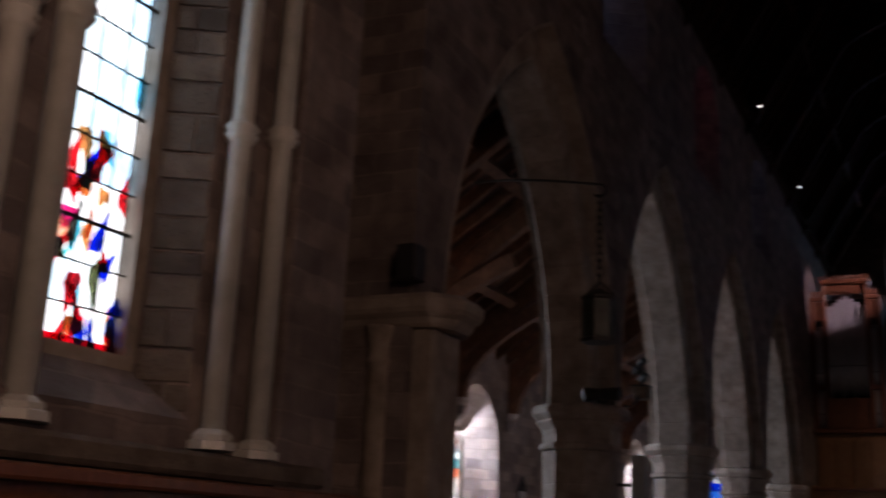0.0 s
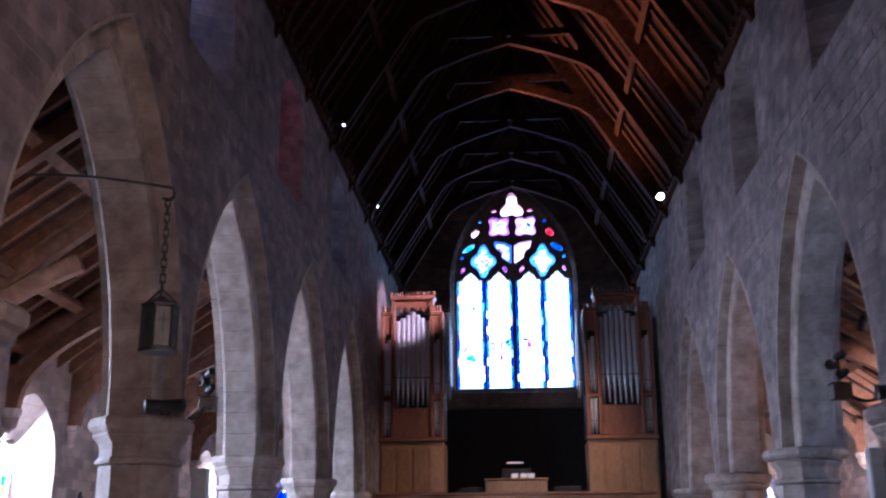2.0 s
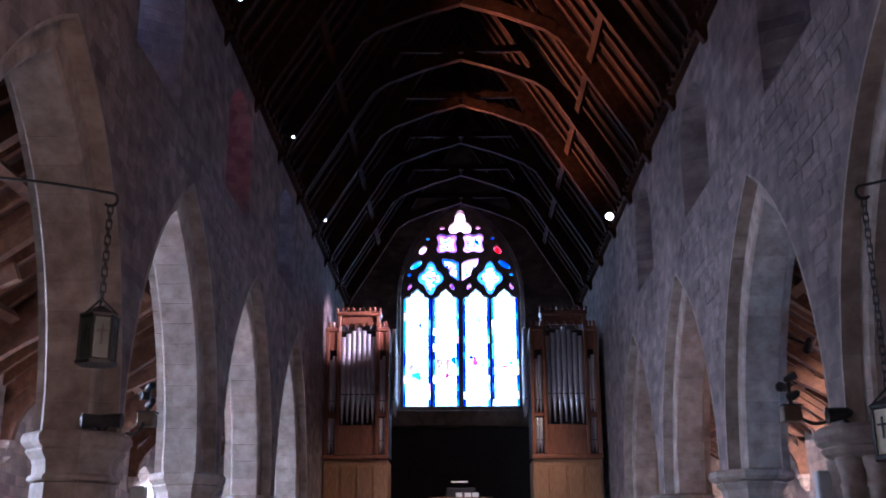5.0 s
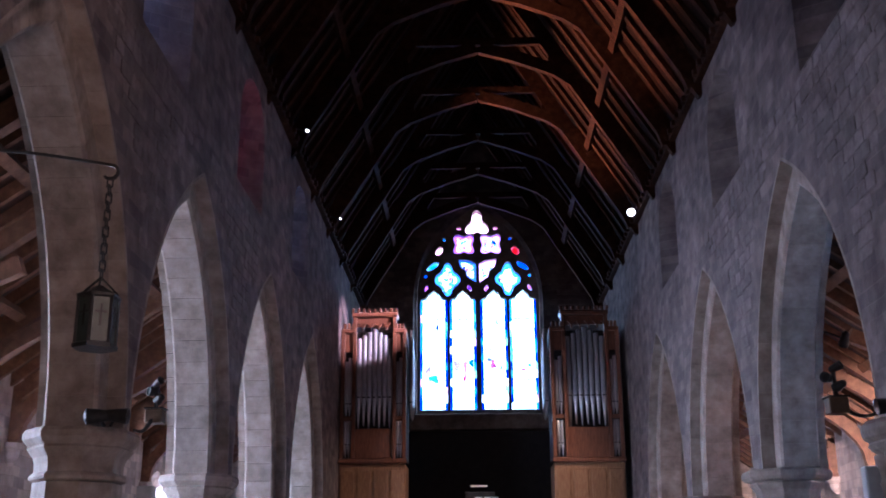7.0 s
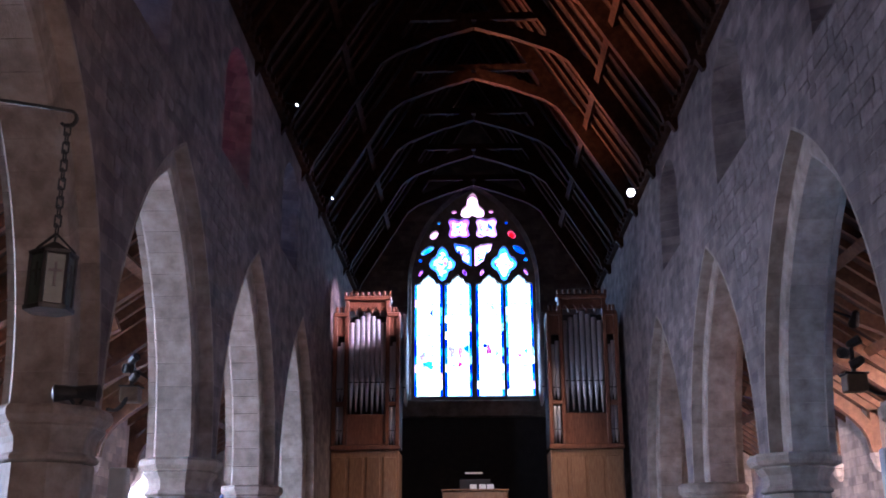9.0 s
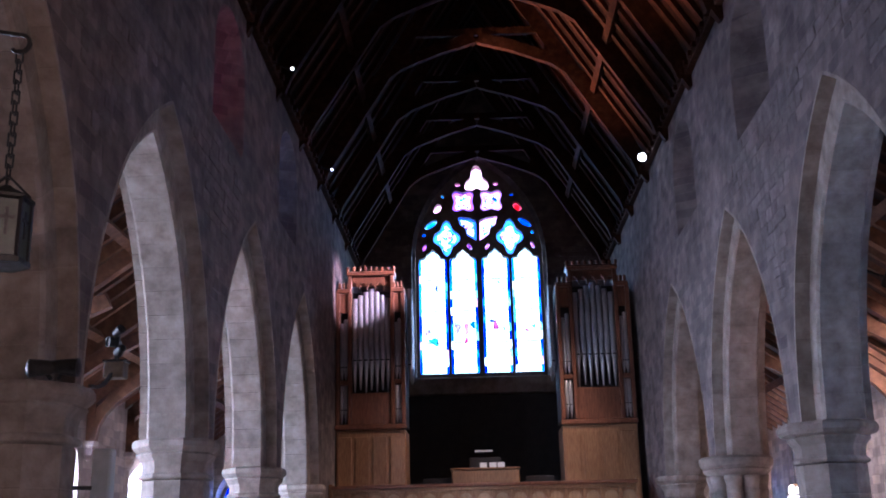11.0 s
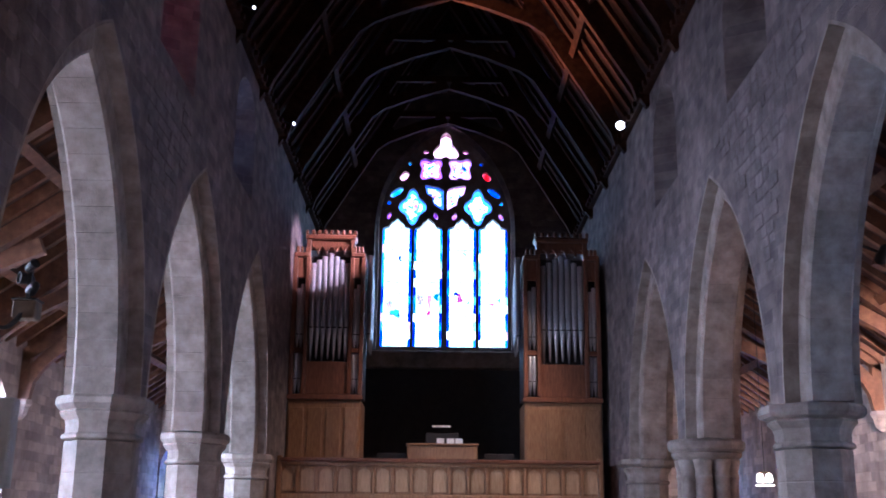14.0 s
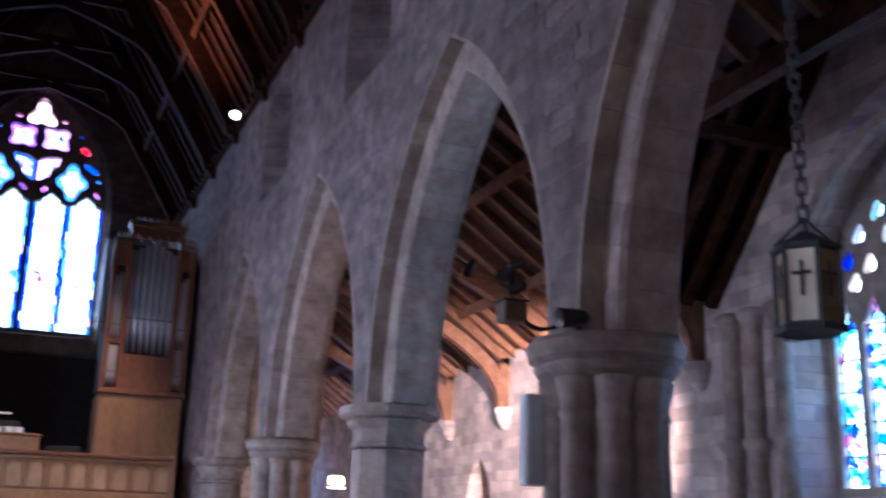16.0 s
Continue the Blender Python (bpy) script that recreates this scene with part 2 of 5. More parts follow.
def part(name, bm, mat, parent=None, label="", smooth=False):
    """Links a bmesh as one mesh object under a thing, or at top level."""
    ob = new(name, finish(name, bm, mat, smooth))
    ob.parent = parent
    if label:
        ob["label"] = label
    return ob


def piece(name, me, parent, m=None):
    ob = new(name, me)
    ob.parent = parent
    if m is not None:
        ob.matrix_basis = m
    return ob


def empty(name, x=0, y=0, z=0):
    ob = new(name)
    ob.empty_display_size = 0.2
    ob.location = (x, y, z)
    return ob


def box(bm, x0, x1, y0, y1, z0, z1, bevel=0.0):
    v = [bm.verts.new((x, y, z)) for x in (x0, x1) for y in (y0, y1) for z in (z0, z1)]
    fs = [bm.faces.new([v[i] for i in f]) for f in ((0, 1, 3, 2), (4, 6, 7, 5), (0, 4, 5, 1), (2, 3, 7, 6), (0, 2, 6, 4), (1, 5, 7, 3))]
    if bevel:
        bmesh.ops.bevel(bm, geom=list({e for f in fs for e in f.edges}), offset=bevel, segments=1, affect="EDGES")
    return bm


def bar(bm, a, b, w, h, up=(0, 0, 1)):
    """A squared timber from a to b, w wide and h deep."""
    a, b = Vector(a), Vector(b)
    d = (b - a).normalized()
    s = d.cross(Vector(up)).normalized()
    u = s.cross(d)
    c = [s * (w / 2 * i) + u * (h / 2 * j) for i, j in ((-1, -1), (1, -1), (1, 1), (-1, 1))]
    v0, v1 = [bm.verts.new(a + k) for k in c], [bm.verts.new(b + k) for k in c]
    bm.faces.new(v0), bm.faces.new(v1[::-1])
    for i in range(4):
        bm.faces.new((v0[i], v1[i], v1[(i + 1) % 4], v0[(i + 1) % 4]))
    return bm


def lathe(bm, profile, n, x=0, y=0, z=0, phase=0.0, caps=True):
    rings = []
    for r, h in profile:
        rings.append([bm.verts.new((x + r * math.cos(2 * math.pi * (i + phase) / n), y + r * math.sin(2 * math.pi * (i + phase) / n), z + h)) for i in range(n)])
    for a, b in zip(rings, rings[1:]):
        for i in range(n):
            bm.faces.new((a[i], a[(i + 1) % n], b[(i + 1) % n], b[i]))
    if caps:
        bm.faces.new(rings[0][::-1]), bm.faces.new(rings[-1])
    return bm


def sweep(bm, pts, section, closed=False):
    """Sweeps a 2D section (side, out) along points that carry their own side and out directions: (p, side, out)."""
    rings = [[bm.verts.new(p + s * a + o * b) for a, b in section] for p, s, o in pts]
    n = len(section)
    pairs = list(zip(rings, rings[1:])) + ([(rings[-1], rings[0])] if closed else [])
    for a, b in pairs:
        for i in range(n):
            bm.faces.new((a[i], a[(i + 1) % n], b[(i + 1) % n], b[i]))
    if not closed:
        bm.faces.new(rings[0][::-1]), bm.faces.new(rings[-1])
    return bm


def arc(a, rise, u, s=0.0):
    """A pointed arch of half-span a and that rise: the point at u (0 left foot, 1 apex, 2 right foot), inset by s."""
    R = (rise * rise + a * a) / (2 * a)
    k = R - a
    v = u if u <= 1 else 2 - u
    th = v * math.acos(max(-1, min(1, k / (R - s))))
    x = k - (R - s) * math.cos(th)
    return (x if u <= 1 else -x), (R - s) * math.sin(th)


def arch_height(a, rise, x):
    R = (rise * rise + a * a) / (2 * a)
    k = R - a
    return math.sqrt(max(0, R * R - (abs(x) + k) ** 2))


class Opening:
    """A pointed opening in a wall: centre c along the wall, half-width a, from z0, springing at zs, rising by rise."""

    def __init__(self, c, a, z0, zs, rise):
        self.c, self.a, self.z0, self.zs, self.rise = c, a, z0, zs, rise

    def lo(self, u):
        return self.z0

    def hi(self, u):
        return self.zs + arch_height(self.a, self.rise, u - self.c)

    def us(self, n=10):
        return [self.c + arc(self.a, self.rise, 2 * i / (2 * n))[0] for i in range(2 * n + 1)]

    def outline(self, n=10):
        pts = [(self.c - self.a, self.z0)]
        pts += [(self.c + arc(self.a, self.rise, i / n)[0], self.zs + arc(self.a, self.rise, i / n)[1]) for i in range(2 * n + 1)]
        return pts + [(self.c + self.a, self.z0)]


def wall_face(bm, P, u0, u1, z0, z1, openings):
    cuts = {u0, u1}
    for o in openings:
        cuts |= {min(max(u, u0), u1) for u in o.us()}
    cuts = sorted(cuts)
    cuts = [c for i, c in enumerate(cuts) if i == 0 or c - cuts[i - 1] > 1e-4]
    for a, b in zip(cuts, cuts[1:]):
        m = (a + b) / 2
        act = sorted([o for o in openings if abs(m - o.c) < o.a], key=lambda o: o.z0)
        ca, cb = z0, z0
        for o in act + [None]:
            ta, tb = (o.lo(a), o.lo(b)) if o else (z1, z1)
            if ta - ca > 1e-4 or tb - cb > 1e-4:
                q = [P(a, ca), P(b, cb), P(b, tb), P(a, ta)]
                bm.faces.new([bm.verts.new(p) for p in q])
            if o:
                ca, cb = o.hi(a), o.hi(b)


def reveal(bm, P0, out0, P1, out1):
    for i in range(len(out0)):
        j = (i + 1) % len(out0)
        bm.faces.new([bm.verts.new(p) for p in (P0(*out0[i]), P0(*out0[j]), P1(*out1[j]), P1(*out1[i]))])


def wall(name, P, thick, u0, u1, z0, z1, inner, outer, mat, label):
    """A thick wall. P(u, d, z) places a point at depth d; inner and outer are paired openings, None where the reveal is built apart."""
    bm = bmesh.new()
    wall_face(bm, lambda u, z: P(u, 0, z), u0, u1, z0, z1, inner)
    wall_face(bm, lambda u, z: P(u, thick, z), u0, u1, z0, z1, outer)
    for a, b in zip(inner, outer):
        reveal(bm, lambda u, z: P(u, 0, z), a.outline(), lambda u, z: P(u, thick, z), b.outline())
    for q in ([(u0, z0), (u0, z1)], [(u1, z0), (u1, z1)], [(u0, z1), (u1, z1)]):
        bm.faces.new([bm.verts.new(P(u, d, z)) for (u, z), d in ((q[0], 0), (q[1], 0), (q[1], thick), (q[0], thick))])
    bmesh.ops.remove_doubles(bm, verts=bm.verts, dist=0.0005)
    return tagged(part(name, bm, mat), label, "wall", kind="structure")

# ---- the large structure ----
HALF, THICK, SPRING = 4.5, 1.05, 3.36
RIGHT = 4.4
SPAN, RISE = 2.64, 4.36
LEFT_APEX = [11.72, 17.22, 22.88, 28.7]
LEFT_PIER = [14.42, 20.02, 25.8, 31.62]
RIGHT_APEX = [11.1, 16.97, 22.9, 28.85]
RIGHT_PIER = [14.05, 19.93, 25.87, 31.8]
END = 42.0
EAVE = 11.5
AISLE = 9.6


def left_side(u, d, z):
    return Vector((-HALF - d, u, z))


def right_side(u, d, z):
    return Vector((RIGHT + d, u, z))


bm = box(bmesh.new(), -12, 12, -10, 44, -0.3, 0)
tagged(part("floor", bm, FLOOR), "worn red-brown tiled church floor", "floor", kind="structure")

# ring of dressed stones round each arch, in two square orders: face, recess, inner order with a small chamfer, soffit
RING = [(-0.006, -0.05), (-0.006, 0), (0.21, 0), (0.21, 0.31), (0.25, 0.36), (0.8, 0.36), (0.84, 0.31), (0.84, 0), (THICK + 0.006, 0), (THICK + 0.006, -0.05)]


def arch_ring(P, centre, parent, stones=13):
    for side in (0, 1):
        for k in range(stones):
            bm = bmesh.new()
            rings = []
            for t in (k / stones + 0.0005, (k + 0.5) / stones, (k + 1) / stones - 0.0005):
                u = t if side == 0 else 2 - t
                row = []
                for d, s in RING:
                    x, z = arc(SPAN, RISE, u, s)
                    row.append(bm.verts.new(P(centre + x, d, SPRING + z)))
                rings.append(row)
            n = len(RING)
            for a, b in zip(rings, rings[1:]):
                for i in range(n):
                    bm.faces.new((a[i], a[(i + 1) % n], b[(i + 1) % n], b[i]))
            bm.faces.new(rings[0][::-1]), bm.faces.new(rings[-1])
            part("voussoir", bm, ASHLAR, parent)


def clerestory(c):
    inner = Opening(c, 1.12, 8.55, 9.85, 1.05)
    outer = Opening(c, 0.48, 9.2, 9.95, 0.7)
    return inner, outer


def arcade_wall(name, P, apexes, piers, label):
    arches = [Opening(c, SPAN + 0.01, SPRING, SPRING, RISE + 0.01) for c in apexes]
    cl = [clerestory(c + 0.5) for c in piers[:3]]
    bm = bmesh.new()
    top = EAVE
    first = apexes[0] - SPAN - 0.37
    wall_face(bm, lambda u, z: P(u, 0, z), first, END + 1, SPRING, top, arches + [i for i, o in cl])
    wall_face(bm, lambda u, z: P(u, THICK, z), first, END + 1, SPRING, top, arches + [o for i, o in cl])
    for i, o in cl:
        reveal(bm, lambda u, z: P(u, 0, z), i.outline(), lambda u, z: P(u, THICK, z), o.outline())
    bm.faces.new([bm.verts.new(P(u, d, top)) for u, d in ((first, 0), (END + 1, 0), (END + 1, THICK), (first, THICK))])
    bmesh.ops.remove_doubles(bm, verts=bm.verts, dist=0.0005)
    w = tagged(part(name, bm, RUBBLE), label, "wall", kind="structure")
    # solid wall beyond the last pier, down to the floor
    last = apexes[-1] + SPAN
    bm = bmesh.new()
    a, b = P(last + 0.75, 0.003, 0), P(END + 1, THICK - 0.003, SPRING + 0.01)
    box(bm, min(a.x, b.x), max(a.x, b.x), a.y, b.y, 0, SPRING + 0.01)
    part("lower_wall", bm, RUBBLE, w)
    return w, cl


wall_left, clere_left = arcade_wall("wall_left", left_side, LEFT_APEX, LEFT_PIER, "purplish-grey rubble nave wall over pointed arches")
wall_right, clere_right = arcade_wall("wall_right", right_side, RIGHT_APEX, RIGHT_PIER, "purplish-grey rubble nave wall over pointed arches")

# chancel walls before the arcades
CHANCEL = Opening(4.95, 0.72, 2.2, 6.6, 1.5)
CHANCEL_OUT = Opening(4.95, 0.52, 2.5, 6.6, 1.2)
wall("wall_chancel_left", lambda u, d, z: Vector((-4.5 - d, u, z)), 0.35, -9, 7.15, 0, EAVE, [CHANCEL], [CHANCEL_OUT], RUBBLE, "dark ashlar chancel wall with a deep window recess")
bm = box(bmesh.new(), -4.499, -4.36, 6.42, 7.147, 0, EAVE, 0.02)
tagged(part("wall_pilaster", bm, RUBBLE), "flat stone pilaster at the end of the chancel wall", "wall", kind="structure")
bm = box(bmesh.new(), -5.75, -5.3, 7.0, 8.449, 0, EAVE)
box(bm, -5.299, -4.84, 6.9, 7.14, 0, EAVE)
tagged(part("wall_recess", bm, RUBBLE), "dark stone recess between the chancel and the arcade", "wall", kind="structure")
bm = box(bmesh.new(), -HALF - THICK, -HALF - 0.004, 8.45, LEFT_APEX[0] - SPAN - 0.36, 0, EAVE)
tagged(part("wall_return", bm, RUBBLE), "stone return at the start of the arcade wall", "wall", kind="structure")
# the opening is made up, out of view, to let a fill lamp in
wall("wall_chancel_right", lambda u, d, z: Vector((RIGHT + d, u, z)), 0.7, -9, RIGHT_APEX[0] - SPAN - 0.37, 0, EAVE, [Opening(-3, 1.82, 2.05, 6.6, 2.6)], [Opening(-3, 1.56, 2.5, 6.6, 2.2)], RUBBLE, "plain rubble chancel wall with a window recess")
# unseen opening added behind the camera, only to admit fill light
EAST = Opening(0, 2.0, 3.4, 7.0, 3.2)
wall("wall_east", lambda u, d, z: Vector((u, -9 - d, z)), 0.9, -11, 11, 0, 20, [EAST], [Opening(0, 1.8, 3.6, 7.0, 3.0)], RUBBLE, "plain stone end wall behind the chancel")

# end wall with the great window
WX = -0.145
GREAT = Opening(WX, 2.5, 7.6, 12.05, 3.98)
GREAT_OUT = Opening(WX, 2.3, 7.72, 12.05, 3.78)
wall("wall_end", lambda u, d, z: Vector((u, END - 0.45 + d, z)), 0.9, -HALF, RIGHT, 0, 20, [GREAT], [GREAT_OUT], RUBBLE, "dark stone gable wall round a great window")

# outer aisle walls
LEFT_WIN = [15.1, 21.1, 27.1, 33.1]
inner = [Opening(c, 1.22, 1.8, 3.35, 1.4) for c in LEFT_WIN]
outer = [Opening(c - 0.15, 0.78, 2.05, 3.35, 1.05) for c in LEFT_WIN]
wall("wall_aisle_left", lambda u, d, z: Vector((-AISLE - d, u, z)), 0.75, 7.4, 42, 0, 5.7, inner, outer, PALE, "pale rubble aisle wall with splayed pointed windows")
SOUTH = Opening(15.0, 2.1, 2.1, 4.45, 2.9)
SOUTH_OUT = Opening(15.0, 1.88, 2.3, 4.5, 2.55)
DOOR = Opening(27.25, 0.62, 0.0, 2.3, 1.05)
wall("wall_aisle_right", lambda u, d, z: Vector((AISLE + d, u, z)), 0.75, 18.6, 42, 0, 5.55, [DOOR], [DOOR], PALE, "pale rubble aisle wall with a pointed doorway")
wall("wall_transept", lambda u, d, z: Vector((AISLE + d, u, z)), 0.75, 7.4, 18.6, 0, 9.4, [SOUTH], [SOUTH_OUT], PALE, "pale stone transept gable wall round a traceried window")
bm = box(bmesh.new(), AISLE + 0.55, AISLE + 0.65, 26.5, 28.0, 0, 3.6)
tagged(part("door_1", bm, MAHOGANY), "closed dark brown plank door in a pointed doorway", "door", kind="structure")
for name, x0, x1 in (("wall_aisle_end_left", -AISLE - 0.75, -HALF - THICK), ("wall_aisle_end_right", RIGHT + THICK, AISLE + 0.75)):
    c = -9.0 if x0 < 0 else 8.9
    wall(name, lambda u, d, z: Vector((u, 41.2 + d, z)), 0.7, x0, x1, 0, 10, [Opening(c, 0.55, 1.8, 3.5, 0.9)], [Opening(c, 0.45, 2.0, 3.5, 0.8)], PALE, "pale stone aisle end wall with a lancet")
    bm = box(bmesh.new(), x0, x1, 7.4, 8.1, 0, 10)
    tagged(part(name + "_east", bm, RUBBLE), "plain stone wall closing the aisle", "wall", kind="structure")

# ---- roofs ----
RIDGE = 19.1
AXIS = -0.1
bm = bmesh.new()
for s in (-1, 1):
    a, b = Vector((s * 4.85 + AXIS, 0, EAVE - 0.3)), Vector((AXIS, 0, RIDGE))
    n = Vector((s * (RIDGE - EAVE), 0, 4.9)).normalized() * 0.12
    v = [bm.verts.new(p + Vector((0, y, 0))) for y in (-10, 42) for p in (a, b, b + n, a + n)]
    for f in ((0, 1, 5, 4), (2, 3, 7, 6), (0, 4, 7, 3), (1, 2, 6, 5), (0, 3, 2, 1), (4, 5, 6, 7)):
        bm.faces.new([v[i] for i in f])
SLOPE = (RIDGE - EAVE + 0.3) / 4.85


def roof_z(x, drop=0.0):
    return RIDGE - abs(x) * SLOPE - drop


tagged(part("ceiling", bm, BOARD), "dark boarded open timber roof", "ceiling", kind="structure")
for s in (-1, 1):
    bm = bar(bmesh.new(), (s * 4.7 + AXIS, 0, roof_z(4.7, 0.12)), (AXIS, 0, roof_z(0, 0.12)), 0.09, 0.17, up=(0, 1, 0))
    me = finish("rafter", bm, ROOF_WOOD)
    for k in range(55):
        if (k * 0.6 + 8.0 - 12.7) % 3.0 < 0.3 or (k * 0.6 + 8.0 - 12.7) % 3.0 > 2.85:
            continue
        r = new("common_rafter", me)
        r.location = (0, 8.0 + 0.6 * k, 0)
        tagged(r, "dark brown common rafter of the nave roof", "rafter", "common rafters of the nave roof")

TRUSS = [12.7 + 3.0 * k for k in range(10)]


def roof_truss(y):
    t = tagged(empty("roof_truss", AXIS, y, EAVE), "dark brown timber roof truss with arched braces and a collar", "roof truss", "roof trusses over the nave")
    for s in (-1, 1):
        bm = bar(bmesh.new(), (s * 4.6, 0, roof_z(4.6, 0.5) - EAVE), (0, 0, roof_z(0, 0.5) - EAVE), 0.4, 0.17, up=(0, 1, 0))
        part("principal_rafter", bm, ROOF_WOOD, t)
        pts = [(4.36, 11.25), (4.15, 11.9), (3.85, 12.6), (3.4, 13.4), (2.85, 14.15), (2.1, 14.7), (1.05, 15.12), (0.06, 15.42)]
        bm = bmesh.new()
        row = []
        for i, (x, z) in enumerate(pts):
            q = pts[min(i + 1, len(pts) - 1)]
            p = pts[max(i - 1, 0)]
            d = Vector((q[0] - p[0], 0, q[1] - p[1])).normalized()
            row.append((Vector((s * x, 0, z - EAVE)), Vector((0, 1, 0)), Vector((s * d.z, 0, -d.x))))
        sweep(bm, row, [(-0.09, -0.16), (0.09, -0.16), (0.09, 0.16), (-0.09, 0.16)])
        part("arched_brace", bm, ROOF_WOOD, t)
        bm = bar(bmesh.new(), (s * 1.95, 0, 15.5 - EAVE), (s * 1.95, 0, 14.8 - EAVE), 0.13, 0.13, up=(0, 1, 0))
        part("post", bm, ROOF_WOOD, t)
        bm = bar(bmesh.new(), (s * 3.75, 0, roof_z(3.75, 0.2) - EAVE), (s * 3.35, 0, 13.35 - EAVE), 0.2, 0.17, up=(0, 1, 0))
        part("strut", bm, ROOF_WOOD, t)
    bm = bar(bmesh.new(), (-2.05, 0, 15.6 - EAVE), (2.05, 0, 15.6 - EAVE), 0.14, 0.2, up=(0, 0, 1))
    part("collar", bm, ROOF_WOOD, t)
    return t


first = roof_truss(TRUSS[0])
for y in TRUSS[1:]:
    copy_thing(first, pose(AXIS, y, EAVE))
for s in (-1, 1):
    for x in (3.2,):
        for a, b in zip(TRUSS, TRUSS[1:]):
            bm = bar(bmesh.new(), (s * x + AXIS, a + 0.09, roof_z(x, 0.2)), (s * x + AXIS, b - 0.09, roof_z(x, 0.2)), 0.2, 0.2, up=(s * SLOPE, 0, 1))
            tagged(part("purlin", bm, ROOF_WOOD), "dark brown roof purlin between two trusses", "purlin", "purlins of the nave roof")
    face = HALF if s < 0 else RIGHT
    bm = box(bmesh.new(), min(s * face, s * (face - 0.16)), max(s * face, s * (face - 0.16)), 8, 41.5, EAVE - 0.2, EAVE - 0.004, 0.02)
    y = 8.2
    while y < 40.5:
        box(bm, min(s * (face - 0.16), s * (face - 0.24)), max(s * (face - 0.16), s * (face - 0.24)), y, y + 0.14, EAVE - 0.18, EAVE - 0.06)
        y += 0.42
    tagged(part("wall_plate", bm, ROOF_WOOD), "dark carved timber wall plate under the roof", "wall plate", kind="structure")


def lean_to(s):
    """An aisle roof: boards, rafters, and a principal with a curved brace at each bay."""
    lo, hi = Vector((s * (AISLE + 0.3), 0, 5.2)), Vector((s * (HALF + THICK - 0.15), 0, 8.35))
    d = (hi - lo).normalized()
    up = Vector((-d.z * s, 0, abs(d.x))) if s > 0 else Vector((d.z * -1, 0, abs(d.x)))
    if up.z < 0:
        up = -up
    bm = bmesh.new()
    v = [bm.verts.new(p + Vector((0, y, 0))) for y in (7.4 if s < 0 else 18.4, 42) for p in (lo + up * 0.2, hi + up * 0.2, hi + up * 0.28, lo + up * 0.28)]
    for f in ((0, 1, 5, 4), (2, 3, 7, 6), (0, 4, 7, 3), (1, 2, 6, 5), (0, 3, 2, 1), (4, 5, 6, 7)):
        bm.faces.new([v[i] for i in f])
    tagged(part("ceiling_aisle", bm, AISLE_BOARD), "red-brown boarded lean-to aisle roof", "ceiling", kind="structure")
    bm = bmesh.new()
    bar(bm, lo, hi, 0.1, 0.2, up=up)
    me = finish("rafter", bm, AISLE_WOOD)
    y = 8.4 if s < 0 else 18.7
    while y < 41:
        r = new("aisle_rafter", me)
        r.location = (0, y, 0)
        r.location += up * 0.1
        tagged(r, "warm brown timber rafter of the aisle roof", "rafter", "rafters of the aisle roofs")
        y += 0.62
    for y in ([19.05] + RIGHT_PIER[2:] + RIGHT_APEX[2:] if s > 0 else LEFT_PIER + LEFT_APEX[1:]):
        t = tagged(empty("aisle_principal", 0, y, 0), "heavy brown aisle roof principal with a curved brace", "roof truss", "principals of the aisle roofs")
        part("principal_rafter", bar(bmesh.new(), lo - up * 0.14, hi - up * 0.14, 0.2, 0.3, up=up), AISLE_WOOD, t)
        row = []
        for i in range(9):
            f = i / 8
            p = Vector((s * (AISLE - 0.08 - 2.3 * f ** 1.6), 0, 4.3 + 2.0 * f ** 0.75))
            q = Vector((s * (AISLE - 0.08 - 2.3 * (f + 0.02) ** 1.6), 0, 4.3 + 2.0 * (f + 0.02) ** 0.75))
            e = (q - p).normalized()
            row.append((p, Vector((0, 1, 0)), Vector((e.z, 0, -e.x))))
        part("curved_brace", sweep(bmesh.new(), row, [(-0.09, -0.14), (0.09, -0.14), (0.09, 0.14), (-0.09, 0.14)]), AISLE_WOOD, t)
        part("wall_post", box(bmesh.new(), min(s * AISLE, s * (AISLE - 0.2)), max(s * AISLE, s * (AISLE - 0.2)), -0.1, 0.1, 4.3, 5.35), AISLE_WOOD, t)
        part("corbel", lathe(bmesh.new(), [(0.05, 0), (0.16, 0.12), (0.2, 0.3), (0.24, 0.34), (0.24, 0.44)], 8, s * (AISLE - 0.05), 0, 3.86), PALE, t)
    for f in (0.33, 0.68):
        p = lo.lerp(hi, f)
        bm = bar(bmesh.new(), p + Vector((0, 8.1 if s < 0 else 18.6, 0)) - up * 0.06, p + Vector((0, 41.2, 0)) - up * 0.06, 0.18, 0.2, up=up)
        tagged(part("aisle_purlin", bm, AISLE_WOOD), "long brown purlin under the aisle roof", "purlin", "purlins of the aisle roofs")


lean_to(-1)
lean_to(1)
lo, hi = Vector((7.35, 0, 6.98)), Vector((RIGHT + THICK - 0.05, 0, 8.35))
bm = bmesh.new()
v = [bm.verts.new(p + Vector((0, y, z))) for y, z in ((7.4, 0.24), (18.4, 0.24)) for p in (lo, hi, hi + Vector((0, 0, 0.08)), lo + Vector((0, 0, 0.08)))]
for f in ((0, 1, 5, 4), (2, 3, 7, 6), (0, 4, 7, 3), (1, 2, 6, 5), (0, 3, 2, 1), (4, 5, 6, 7)):
    bm.faces.new([v[i] for i in f])
tagged(part("ceiling_aisle", bm, AISLE_BOARD), "red-brown boarded aisle roof beside the transept", "ceiling", kind="structure")
